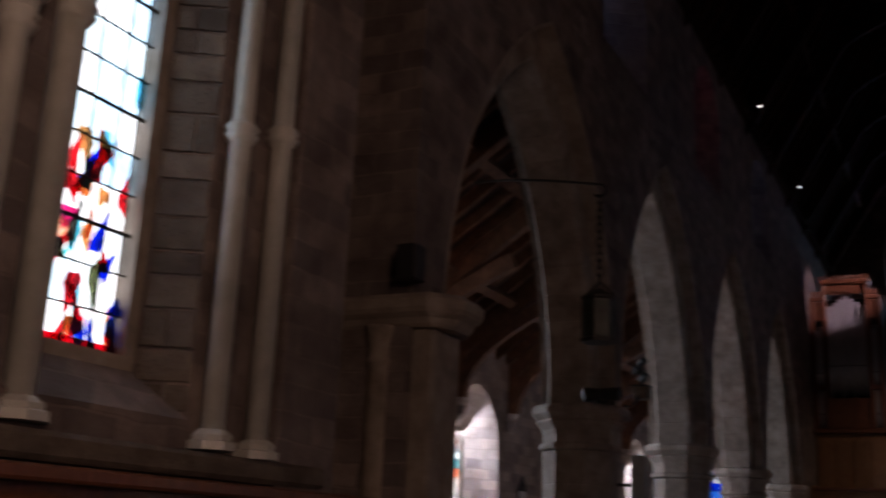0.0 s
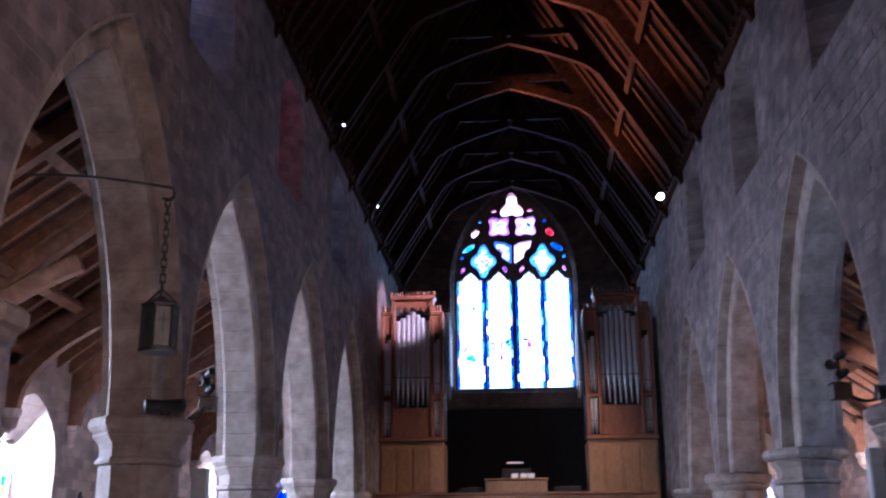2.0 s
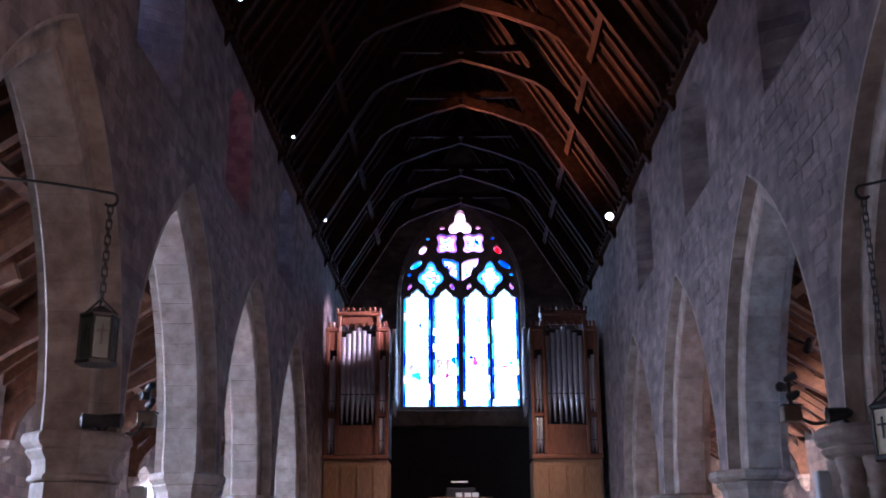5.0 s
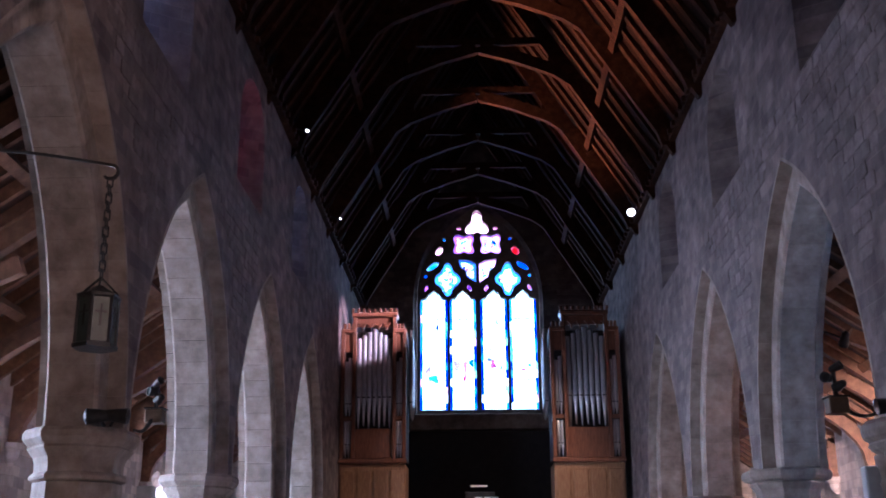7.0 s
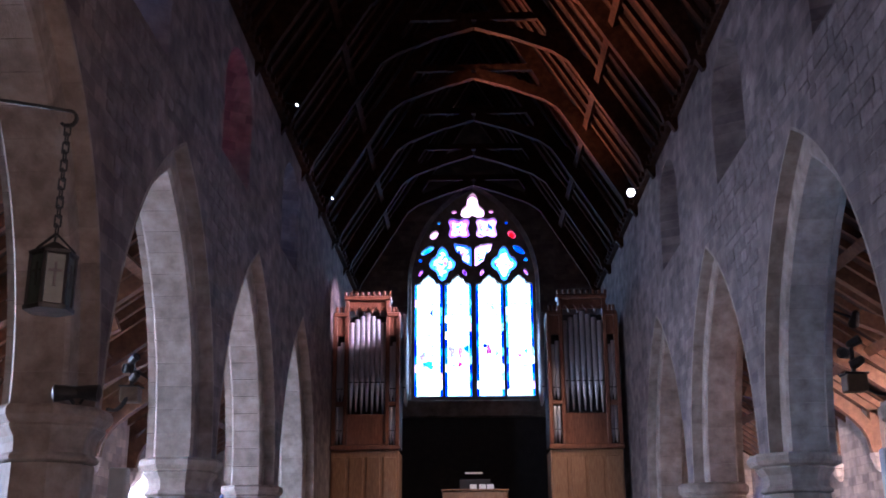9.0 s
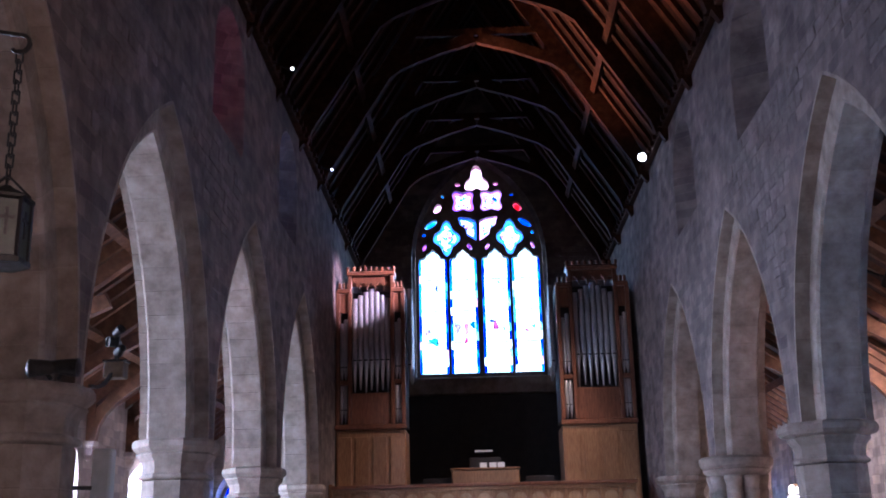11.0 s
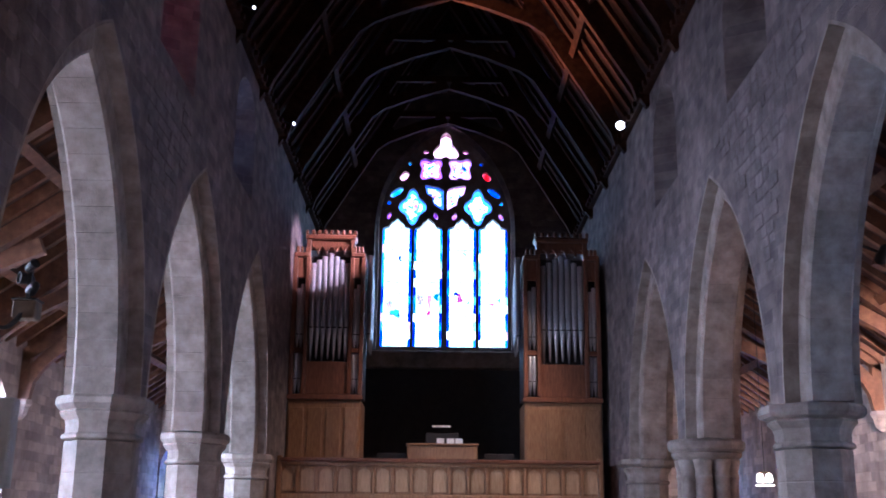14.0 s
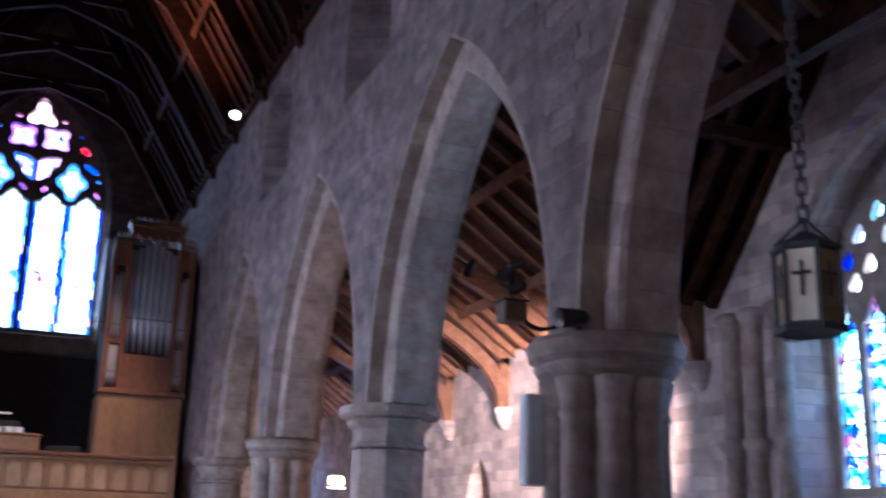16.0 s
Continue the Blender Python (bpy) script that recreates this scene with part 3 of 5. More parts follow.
me = finish("rafter", bar(bmesh.new(), lo + Vector((0, 0, 0.12)), hi + Vector((0, 0, 0.12)), 0.1, 0.2, up=(0, 0, 1)), AISLE_WOOD)
for i in range(16):
    r = new("aisle_rafter", me)
    r.location = (0, 8.6 + 0.62 * i, 0)
    tagged(r, "warm brown timber rafter of the aisle roof", "rafter", "rafters of the aisle roofs")
tagged(part("aisle_purlin", bar(bmesh.new(), (7.3, 8.1, 6.85), (7.3, 18.5, 6.85), 0.2, 0.28), ROOF_WOOD), "heavy brown beam under the aisle roof edge", "purlin", "purlins of the aisle roofs")

# transept roof: a gable across the aisle, ridge towards the window
bm = bmesh.new()
for s in (-1, 1):
    a, b = Vector((0, 14.85 + s * 3.9, 5.2)), Vector((0, 14.85, 9.65))
    n = Vector((0, s * 4.45, 3.9)).normalized() * 0.1
    v = [bm.verts.new(p + Vector((x, 0, 0))) for x in (7.3, AISLE + 0.9) for p in (a, b, b + n, a + n)]
    for f in ((0, 1, 5, 4), (2, 3, 7, 6), (0, 4, 7, 3), (1, 2, 6, 5), (0, 3, 2, 1), (4, 5, 6, 7)):
        bm.faces.new([v[i] for i in f])
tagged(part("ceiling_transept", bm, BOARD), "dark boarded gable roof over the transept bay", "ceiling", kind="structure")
for s in (-1, 1):
    me = finish("rafter", bar(bmesh.new(), (0, 14.85 + s * 3.8, 5.1), (0, 14.85, 9.45), 0.12, 0.18, up=(1, 0, 0)), ROOF_WOOD)
    for x in (7.4, 7.95, 8.5, 9.05, 9.5):
        r = new("transept_rafter", me)
        r.location = (x, 0, 0)
        tagged(r, "dark red-brown rafter of the transept roof", "rafter", "rafters of the transept roof")
    tagged(part("transept_purlin", bar(bmesh.new(), (7.3, 14.85 + s * 2.0, 7.12), (AISLE, 14.85 + s * 2.0, 7.12), 0.2, 0.22), ROOF_WOOD), "dark red-brown purlin of the transept roof", "purlin", "purlins of the transept roof")
bm = box(bmesh.new(), RIGHT + THICK - 0.3, AISLE + 0.75, 7.4, 11.1, 9.4, 9.6)
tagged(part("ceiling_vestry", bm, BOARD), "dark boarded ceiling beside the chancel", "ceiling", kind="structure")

# ---- piers ----
OCT = 1 / math.cos(math.pi / 8)


def octagon_pier(x, y, label, out=0.16):
    p = tagged(empty("pier", x, y, 0), label, "pier", "arcade piers")
    r = 0.47 * OCT
    part("base", lathe(bmesh.new(), [(0.76, 0), (0.76, 0.35), (0.68, 0.4), (0.7, 0.46), (0.64, 0.54), (r, 0.6)], 8, phase=0.5), ASHLAR, p)
    h = 0.6
    while h < 2.7:
        top = min(h + 0.43, 2.76)
        part("drum", lathe(bmesh.new(), [(r - 0.008, h), (r, h + 0.01), (r, top - 0.01), (r - 0.008, top)], 8, phase=0.5), ASHLAR, p)
        h = top
    c = SPRING - 0.6
    cap = [(r, c), (r + 0.045, c + 0.02), (r + 0.05, c + 0.05), (r + 0.03, c + 0.08), (r, c + 0.1), (r, c + 0.2), (r + 0.02, c + 0.27), (r + 0.08, c + 0.34), (r + 0.1, c + 0.37), (r + 0.08, c + 0.4), (r + out - 0.04, c + 0.43), (r + out, c + 0.48), (r + out, c + 0.55), (r + out - 0.03, c + 0.595)]
    part("capital", lathe(bmesh.new(), cap, 8, phase=0.5), ASHLAR, p)
    return p


def cluster_pier(x, y, label):
    p = tagged(empty("clustered_pier", x, y, 0), label, "pier", "arcade piers")
    part("core", lathe(bmesh.new(), [(0.42, 0), (0.42, 2.9)], 16), ASHLAR, p)
    part("base", lathe(bmesh.new(), [(0.78, 0), (0.78, 0.3), (0.7, 0.36), (0.72, 0.44), (0.62, 0.52)], 16), ASHLAR, p)
    bm = bmesh.new()
    lathe(bm, [(0.15, 0.5), (0.15, 2.62), (0.168, 2.64), (0.168, 2.68), (0.15, 2.7), (0.155, 2.78), (0.19, 2.9), (0.2, 2.98)], 14)
    me = finish("shaft", bm, ASHLAR, True)
    for k in range(8):
        a = math.pi / 8 + k * math.pi / 4
        piece("shaft", me, p, pose(0.43 * math.cos(a), 0.43 * math.sin(a), 0))
    c = SPRING
    part("capital", lathe(bmesh.new(), [(0.52, c - 0.4), (0.64, c - 0.33), (0.68, c - 0.27), (0.65, c - 0.24), (0.72, c - 0.19), (0.74, c - 0.12), (0.74, c - 0.06), (0.69, c - 0.005)], 24, phase=0.5), ASHLAR, p)
    return p


for y in LEFT_PIER:
    octagon_pier(-HALF - 0.5, y, "octagonal dressed stone pier with a moulded capital")
for i, y in enumerate(RIGHT_PIER):
    if i in (0, 2):
        cluster_pier(RIGHT + 0.45, y, "round clustered-shaft stone pier with a moulded capital")
    else:
        octagon_pier(RIGHT + 0.45, y, "octagonal dressed stone pier with a moulded capital", 0.22)
for c in LEFT_APEX:
    arch_ring(left_side, c, wall_left)
for c in RIGHT_APEX:
    arch_ring(right_side, c, wall_right)

# responds at the start of the arcades: a half pier with an engaged shaft and a moulded capital


def respond(x, y, s, top):
    """s: the side of the nave; the free corner of the capital points into the nave and along the arcade."""
    r = tagged(empty("respond", x, y, 0), "stone respond with a slender shaft and a moulded capital", "respond", "arcade responds")
    x0, x1 = sorted((s * 0.5, -s * 0.66))
    part("body", box(bmesh.new(), x0, x1, 0.12, 0.66, 0, top - 0.28, 0.03), ASHLAR, r)
    prof = [(0.2, 0), (0.2, 0.3), (0.13, 0.4), (0.115, 0.42), (0.115, top - 0.62), (0.135, top - 0.6), (0.135, top - 0.56), (0.115, top - 0.54), (0.12, top - 0.42), (0.16, top - 0.3), (0.17, top - 0.27)]
    part("shaft", lathe(bmesh.new(), prof, 14, -s * 0.16, 0.1), ASHLAR, r, smooth=True)
    bm = bmesh.new()
    rings = []
    for o, h in ((0, -0.29), (0.03, -0.26), (0.05, -0.21), (0.1, -0.17), (0.12, -0.13), (0.12, -0.05), (0.07, 0.0)):
        pts = [(s * 0.5, -o), (-s * 0.66, -o), (-s * (0.78 + o), 0.18 - o * 0.4), (-s * (0.78 + o), 0.5 + o * 0.4), (-s * 0.66, 0.68 + o), (s * 0.5, 0.68 + o)]
        rings.append([bm.verts.new((px, py + 0.06, top + h)) for px, py in pts])
    for a, b in zip(rings, rings[1:]):
        for i in range(6):
            bm.faces.new((a[i], a[(i + 1) % 6], b[(i + 1) % 6], b[i]))
    bm.faces.new(rings[0][::-1]), bm.faces.new(rings[-1])
    part("capital", bm, ASHLAR, r)


respond(-HALF - 0.46, 8.4, -1, 3.6)
respond(RIGHT + 0.5, RIGHT_APEX[0] - SPAN - 0.75, 1, SPRING)

# ---- daylight at the windows, and two added fill lamps behind the camera ----
GLARE = glowing("bright overcast sky", (0.86, 0.94, 1.0), 4.0)
GLARE_SOUTH = glowing("bright sky beyond the transept", (0.9, 0.96, 1.0), 11.0)
GLARE_GREAT = glowing("bright sky beyond the great window", (0.74, 0.88, 1.0), 7.0)
GLARE_CHANCEL = glowing("bright sky beyond the chancel", (0.95, 0.98, 1.0), 18.0)
GLARE_NEAR = glowing("bright sunlit sky", (0.95, 0.98, 1.0), 18.0)


def daylight(eye, target, w, h, radiance, colour=DAY, glare=True, sky=None, fall=0.0):
    """A lamp as large as the opening, and a piece of bright sky behind it. fall: how far the light from the sky overhead slants down on its way across."""
    area_light("daylight", eye, (target[0], target[1], target[2] - fall), w, h, radiance, colour)
    if not glare:
        return
    m = look(eye, target) @ Matrix.Translation((0, 0, 0.35))
    bm = bmesh.new()
    bm.faces.new([bm.verts.new((x, y, 0)) for x, y in ((-w * 0.5 - 1.2, -h * 0.8), (w * 0.5 + 1.2, -h * 0.8), (w * 0.5 + 1.2, h * 0.8), (-w * 0.5 - 1.2, h * 0.8))])
    ob = part("backdrop", bm, sky or GLARE)
    ob.matrix_world = m
    tagged(ob, "bright white sky outside a window", "sky", kind="structure")


daylight((WX, END + 1.6, 11.6), (WX, 0, 11.6), 5.2, 8.8, 0.4, DAY, True, GLARE_GREAT)
for ci, co in clere_left:
    daylight((-HALF - THICK - 0.25, co.c, 9.95), (0, co.c, 9.95), 1.1, 1.8, 7, DAY, True, None, 3.0)
for ci, co in clere_right:
    daylight((RIGHT + THICK + 0.25, co.c, 9.95), (0, co.c, 9.95), 1.1, 1.8, 1.5, DAY, False)
for c in LEFT_WIN:
    daylight((-AISLE - 1.0, c - 0.15, 3.3), (0, c - 0.15, 3.3), 1.7, 2.6, 155, DAY, True, GLARE_NEAR, 8.5)
daylight((AISLE + 1.0, 15.0, 4.6), (0, 15.0, 4.6), 3.6, 4.8, 9, DAY, True, GLARE_SOUTH)
daylight((-4.5 - 0.8, 4.95, 5.1), (0, 4.95, 5.1), 1.1, 5.4, 3, DAY, True, GLARE_CHANCEL)
# added warm fill through the made-up right opening, brightens the left arches
daylight((RIGHT + 1.1, -3.0, 5.5), (0, -3.0, 5.5), 3.2, 6.8, 33, (1.0, 0.68, 0.47), False)
# weak fill lamp added at the unseen east opening
daylight((0, -10.3, 6.8), (0, 0, 6.8), 3.8, 7.0, 0.4, DAY, False)
for x in (-9.0, 8.9):
    daylight((x, 42.3, 3.1), (x, 0, 3.1), 1.0, 2.5, 20)
# beams of the floodlights that are lit, and two added fill beams
# added pink beam, stands in for coloured sunlight on the left organ case
spot_light("flood_and_fill_beam", (3.82, 29.95, 11.1), (-3.3, 34.4, 9.45), 13000, 16, (1.0, 0.74, 0.82), 0.9)
spot_light("flood_and_fill_beam", (3.84, 29.9, 11.05), (-0.3, 33.3, 3.0), 2200, 62, (1.0, 0.74, 0.5), 0.8)
# added beam to brighten the right aisle wall; no lamp is known there
spot_light("flood_and_fill_beam", (6.05, 15.0, 3.72), (9.6, 25.5, 2.8), 20000, 42, (1.0, 0.74, 0.56), 0.7)
for y in (17.6, 23.8, 29.9):
    spot_light("flood_and_fill_beam", (-3.85, y, 11.35), (3.15, y - 0.8, 15.2), 5000, 56, (1.0, 0.5, 0.25), 0.7)

# ---- windows ----


def lobed(cx, cz, rx, rz, lobes=4, amp=0.14, turn=0.0, n=28, tilt=0.0):
    out = []
    for i in range(n):
        a = 2 * math.pi * i / n
        r = 1 + amp * math.cos(lobes * (a - turn))
        x, z = rx * r * math.cos(a), rz * r * math.sin(a)
        out.append((cx + x * math.cos(tilt) - z * math.sin(tilt), cz + x * math.sin(tilt) + z * math.cos(tilt)))
    return out


def light_hole(x0, x1, z0, z1):
    """A window light with a cusped head."""
    m, w = (x0 + x1) / 2, (x1 - x0) / 2
    head = [(-1, 0), (-0.92, 0.06), (-0.62, 0.1), (-0.48, 0.16), (-0.4, 0.26), (-0.18, 0.33), (0, 0.42), (0.18, 0.33), (0.4, 0.26), (0.48, 0.16), (0.62, 0.1), (0.92, 0.06), (1, 0)]
    return [(x0, z0)] + [(m + w * a, z1 + b) for a, b in head] + [(x1, z0)]


def tracery_plate(outline, holes, depth, place):
    """A stone plate with holes through it. place(u, d, z) gives the point."""
    bm = bmesh.new()
    for loop in [outline] + holes:
        vs = [bm.verts.new((u, 0, z)) for u, z in loop]
        for i in range(len(vs)):
            bm.edges.new((vs[i], vs[(i + 1) % len(vs)]))
    bmesh.ops.triangle_fill(bm, use_beauty=True, edges=bm.edges[:])
    ext = bmesh.ops.extrude_face_region(bm, geom=bm.faces[:])
    bmesh.ops.translate(bm, verts=[v for v in ext["geom"] if isinstance(v, bmesh.types.BMVert)], vec=(0, depth, 0))
    for v in bm.verts:
        v.co = place(v.co.x, v.co.y, v.co.z)
    return bm


def pane(parent, pts, place, d, mat):
    bm = bmesh.new()
    a = [bm.verts.new(place(u, d, z)) for u, z in pts]
    b = [bm.verts.new(place(u, d + 0.006, z)) for u, z in pts]
    bm.faces.new(a), bm.faces.new(b[::-1])
    for i in range(len(pts)):
        j = (i + 1) % len(pts)
        bm.faces.new((a[i], b[i], b[j], a[j]))
    ob = part("pane", bm, mat, parent)
    return ob


def glaze(parent, x0, x1, z0, z1, cols, rows, place, d, pick, bars=True, lead=0.011):
    """Leaded panes in a light, with lead cames and saddle bars before them."""
    dx, dz = (x1 - x0) / cols, (z1 - z0) / rows
    for i in range(cols):
        for j in range(rows):
            u, z = x0 + i * dx, z0 + j * dz
            pane(parent, [(u, z), (u + dx, z), (u + dx, z + dz), (u, z + dz)], place, d, pick(u + dx / 2, z + dz / 2))
    bm = bmesh.new()
    for i in range(cols + 1):
        u = x0 + i * dx
        bar(bm, place(u, d - 0.006, z0), place(u, d - 0.006, z1), lead, 0.012, up=place(1, 0, 0) - place(0, 0, 0))
    for j in range(rows + 1):
        z = z0 + j * dz
        w = lead * (2.2 if j % 3 == 0 and bars else 1)
        bar(bm, place(x0, d - 0.008, z), place(x1, d - 0.008, z), 0.014, w)
    part("lead_cames", bm, IRON, parent)


def great_place(u, d, z):
    return Vector((WX + u, END - 0.16 + d, z))


w = tagged(empty("window_1", 0, 0, 0), "great four-light pointed window of pale and blue stained glass", "window", kind="structure")
LIGHTS = [(-2.24, -1.2), (-1.09, -0.1), (0.1, 1.11), (1.22, 2.24)]
S = 12.05
holes = [light_hole(a, b, 7.8, S) for a, b in LIGHTS]
trac = [(lobed(0, S + 3.1, 0.38, 0.46, 3, 0.34, math.pi / 2), PINK)]
for k in (-1, 1):
    trac += [(lobed(k * 1.18, S + 0.86, 0.42, 0.58, 4, 0.2, 0), MOTTLED), (lobed(k * 0.53, S + 2.3, 0.42, 0.42, 4, 0.22, math.pi / 4), MOTTLED),
             (lobed(k * 1.5, S + 2.02, 0.11, 0.24, 2, 0.2, 0, 14, k * 0.6), RED if k > 0 else PINK), (lobed(k * 1.76, S + 1.4, 0.26, 0.13, 2, 0.1, 0, 14, -k * 0.6), BLUE),
             (lobed(k * 2.02, S + 0.5, 0.06, 0.16, 2, 0.1, 0, 10, k * 0.4), PURPLE), (lobed(k * 0.33, S + 0.5, 0.07, 0.16, 2, 0.1, 0, 10, -k * 0.4), PURPLE),
             (lobed(k * 1.3, S + 2.5, 0.07, 0.07, 2, 0.1, 0, 10), BLUE), (lobed(k * 2.03, S + 1.0, 0.07, 0.08, 2, 0.1, 0, 10), BLUE), (lobed(k * 0.72, S + 2.95, 0.1, 0.08, 2, 0.1, 0, 10), PINK)]
    tri = [(k * 0.07, S + 0.74), (k * 0.07, S + 1.5), (k * 0.3, S + 1.62), (k * 0.74, S + 1.68), (k * 0.66, S + 1.35), (k * 0.45, S + 1.2), (k * 0.4, S + 0.95)]
    trac.append((tri if k > 0 else tri[::-1], MOTTLED))
outline = [(x - WX, z) for x, z in Opening(WX, 2.36, 7.62, S, 3.86).outline(14)]
part("tracery", tracery_plate(outline, holes + [t for t, m in trac], 0.26, great_place), ASHLAR, w, "dressed stone tracery and mullions")


def ring_pane(parent, t, c, k0, k1, mat):
    bm = bmesh.new()
    a = [bm.verts.new(great_place(c.x + (p[0] - c.x) * k0, 0.15, c.y + (p[1] - c.y) * k0)) for p in t]
    b = [bm.verts.new(great_place(c.x + (p[0] - c.x) * k1, 0.15, c.y + (p[1] - c.y) * k1)) for p in t]
    for i in range(len(t)):
        j = (i + 1) % len(t)
        bm.faces.new((a[i], a[j], b[j], b[i]))
    part("border_pane", bm, mat, parent)


rng = random.Random(4)
for a, b in LIGHTS:
    for x0, x1 in ((a - 0.03, a + 0.08), (b - 0.08, b + 0.03)):
        glaze(w, x0, x1, 7.76, S + 0.1, 1, 14, great_place, 0.15, lambda u, z: rng.choice((BLUE, BLUE, TEAL)))
    glaze(w, a + 0.08, b - 0.08, 7.76, S + 0.46, 3, 12, great_place, 0.15, lambda u, z: CLEAR)
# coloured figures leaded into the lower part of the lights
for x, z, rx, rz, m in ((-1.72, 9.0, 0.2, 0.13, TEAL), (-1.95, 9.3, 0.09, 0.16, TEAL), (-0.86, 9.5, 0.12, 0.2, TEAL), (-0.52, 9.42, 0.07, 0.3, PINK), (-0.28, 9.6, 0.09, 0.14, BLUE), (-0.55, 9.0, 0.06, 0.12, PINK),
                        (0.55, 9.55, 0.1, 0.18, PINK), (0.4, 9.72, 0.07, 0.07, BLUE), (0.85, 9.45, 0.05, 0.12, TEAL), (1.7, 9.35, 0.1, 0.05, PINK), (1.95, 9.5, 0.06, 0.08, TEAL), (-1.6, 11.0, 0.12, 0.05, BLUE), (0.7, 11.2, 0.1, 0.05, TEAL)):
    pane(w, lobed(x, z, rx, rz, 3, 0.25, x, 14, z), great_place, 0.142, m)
for t, m in trac:
    c = Vector((sum(p[0] for p in t) / len(t), sum(p[1] for p in t) / len(t)))
    ring_pane(w, t, c, 1.07, 0.72, rng.choice((BLUE, BLUE, PURPLE)) if m is MOTTLED else m)
    pane(w, [(c.x + (p[0] - c.x) * 0.72, c.y + (p[1] - c.y) * 0.72) for p in t], great_place, 0.15, ROSE if m is PINK else m)
bm = box(bmesh.new(), WX - 2.75, WX + 2.75, END - 0.75, END - 0.46, 6.95, 7.58, 0.05)
part("window_sill", bm, ASHLAR, w, "deep plain stone sill")


def plain_window(name, place, o, mullions, cols, rows, mats, label, glass_d=0.0):
    """A pointed window of several lights with an arched tracery head, behind a splayed opening o."""
    w = tagged(empty(name), label, "window", kind="structure")
    n = mullions + 1
    a = o.a - 0.02
    width = 2 * a / n
    hs = []
    for i in range(n):
        x0, x1 = o.c - a + i * width + 0.06, o.c - a + (i + 1) * width - 0.06
        mid = (x0 + x1) / 2
        drop = 0.0 if n == 1 else o.a * 0.25
        top = o.zs + (0.0 if n == 1 else -0.05)
        head = arch_height(a, o.rise - 0.06, mid - o.c)
        if n == 1:
            hs.append([(x0, o.z0 + 0.06)] + [(o.c + arc(a - 0.06, o.rise - 0.1, k / 8)[0], o.zs + arc(a - 0.06, o.rise - 0.1, k / 8)[1]) for k in range(17)] + [(x1, o.z0 + 0.06)])
        else:
            hs.append(light_hole(x0, x1, o.z0 + 0.06, top))
    extra = []
    if n > 1:
        if n > 4:
            # a head of many small cusped openings
            for k in (-1, 1):
                for dx, dz, m in ((1.46, 0.88, BLUE), (1.22, 1.2, PALEBLUE), (0.86, 1.45, TEAL), (1.06, 0.76, CLEAR), (1.35, 0.55, CLEAR), (0.7, 1.1, CLEAR), (0.33, 1.6, TEAL), (0.28, 0.85, CLEAR), (0.5, 1.9, BLUE), (0.12, 2.1, PALEBLUE)):
                    if arch_height(a, o.rise - 0.06, k * dx) > dz + 0.16:
                        extra.append((lobed(o.c + k * dx, o.zs + dz, 0.1, 0.14, 3, 0.15, dx, 12, k * 0.5), m))
        else:
            extra.append((lobed(o.c, o.zs + o.rise * 0.58, a * 0.3, o.rise * 0.2, 4, 0.16), mats[0]))
            for k in (-1, 1):
                extra.append((lobed(o.c + k * a * 0.46, o.zs + o.rise * 0.34 + 0.05, a * 0.14, o.rise * 0.1, 3, 0.15, 0, 16), mats[-1]))
    out = Opening(o.c, o.a + 0.05, o.z0 - 0.05, o.zs, o.rise + 0.06).outline(12)
    part("tracery", tracery_plate(out, hs + [t for t, m in extra], 0.14, place), ASHLAR, w, "dressed stone tracery and mullions")
    rng = random.Random(name)
    for h in hs:
        xs, zs = [p[0] for p in h], [p[1] for p in h]
        glaze(w, min(xs) - 0.02, max(xs) + 0.02, min(zs) - 0.02, max(zs) + 0.02, cols, rows, place, 0.08 + glass_d, lambda u, z: rng.choice(mats))
    for t, m in extra:
        pane(w, t, place, 0.08, m)
    return w


k = 2
for c in LEFT_WIN:
    o = Opening(c - 0.15, 0.78, 2.05, 3.35, 1.05)
    plain_window("window_%d" % k, lambda u, d, z: Vector((-AISLE - 0.6 - d, u, z)), o, 1, 3, 9, [CLEAR, CLEAR, CLEAR, MIXED], "two-light pointed aisle window of coloured leaded glass")
    k += 1
plain_window("window_%d" % k, lambda u, d, z: Vector((AISLE + 0.55 + d, u, z)), SOUTH_OUT, 6, 2, 18, [MOSAIC], "large traceried window of teal and blue glass")
k += 1
plain_window("window_%d" % k, lambda u, d, z: Vector((-4.5 - 0.32 - d, u, z)), CHANCEL_OUT, 0, 4, 20, [CLEAR], "tall chancel window of figured red and blue glass")
k += 1
for x in (-9.0, 8.9):
    plain_window("window_%d" % k, lambda u, d, z: Vector((u, 41.75 + d, z)), Opening(x, 0.45, 2.0, 3.5, 0.8), 0, 3, 8, [TEAL, BLUE, CLEAR], "single lancet of blue and clear glass")
    k += 1
for (ci, co), mat in zip(clere_left, (PALEBLUE, DEEP_ROSE, PALEBLUE)):
    plain_window("window_%d" % k, lambda u, d, z: Vector((-HALF - THICK + 0.12 - d, u, z)), co, 0, 2, 5, [mat], "small deep-set clerestory lancet of tinted glass")
    k += 1
for ci, co in clere_right:
    plain_window("window_%d" % k, lambda u, d, z: Vector((RIGHT + THICK - 0.12 + d, u, z)), co, 0, 2, 5, [TEAL], "small deep-set clerestory lancet of tinted glass")
    k += 1

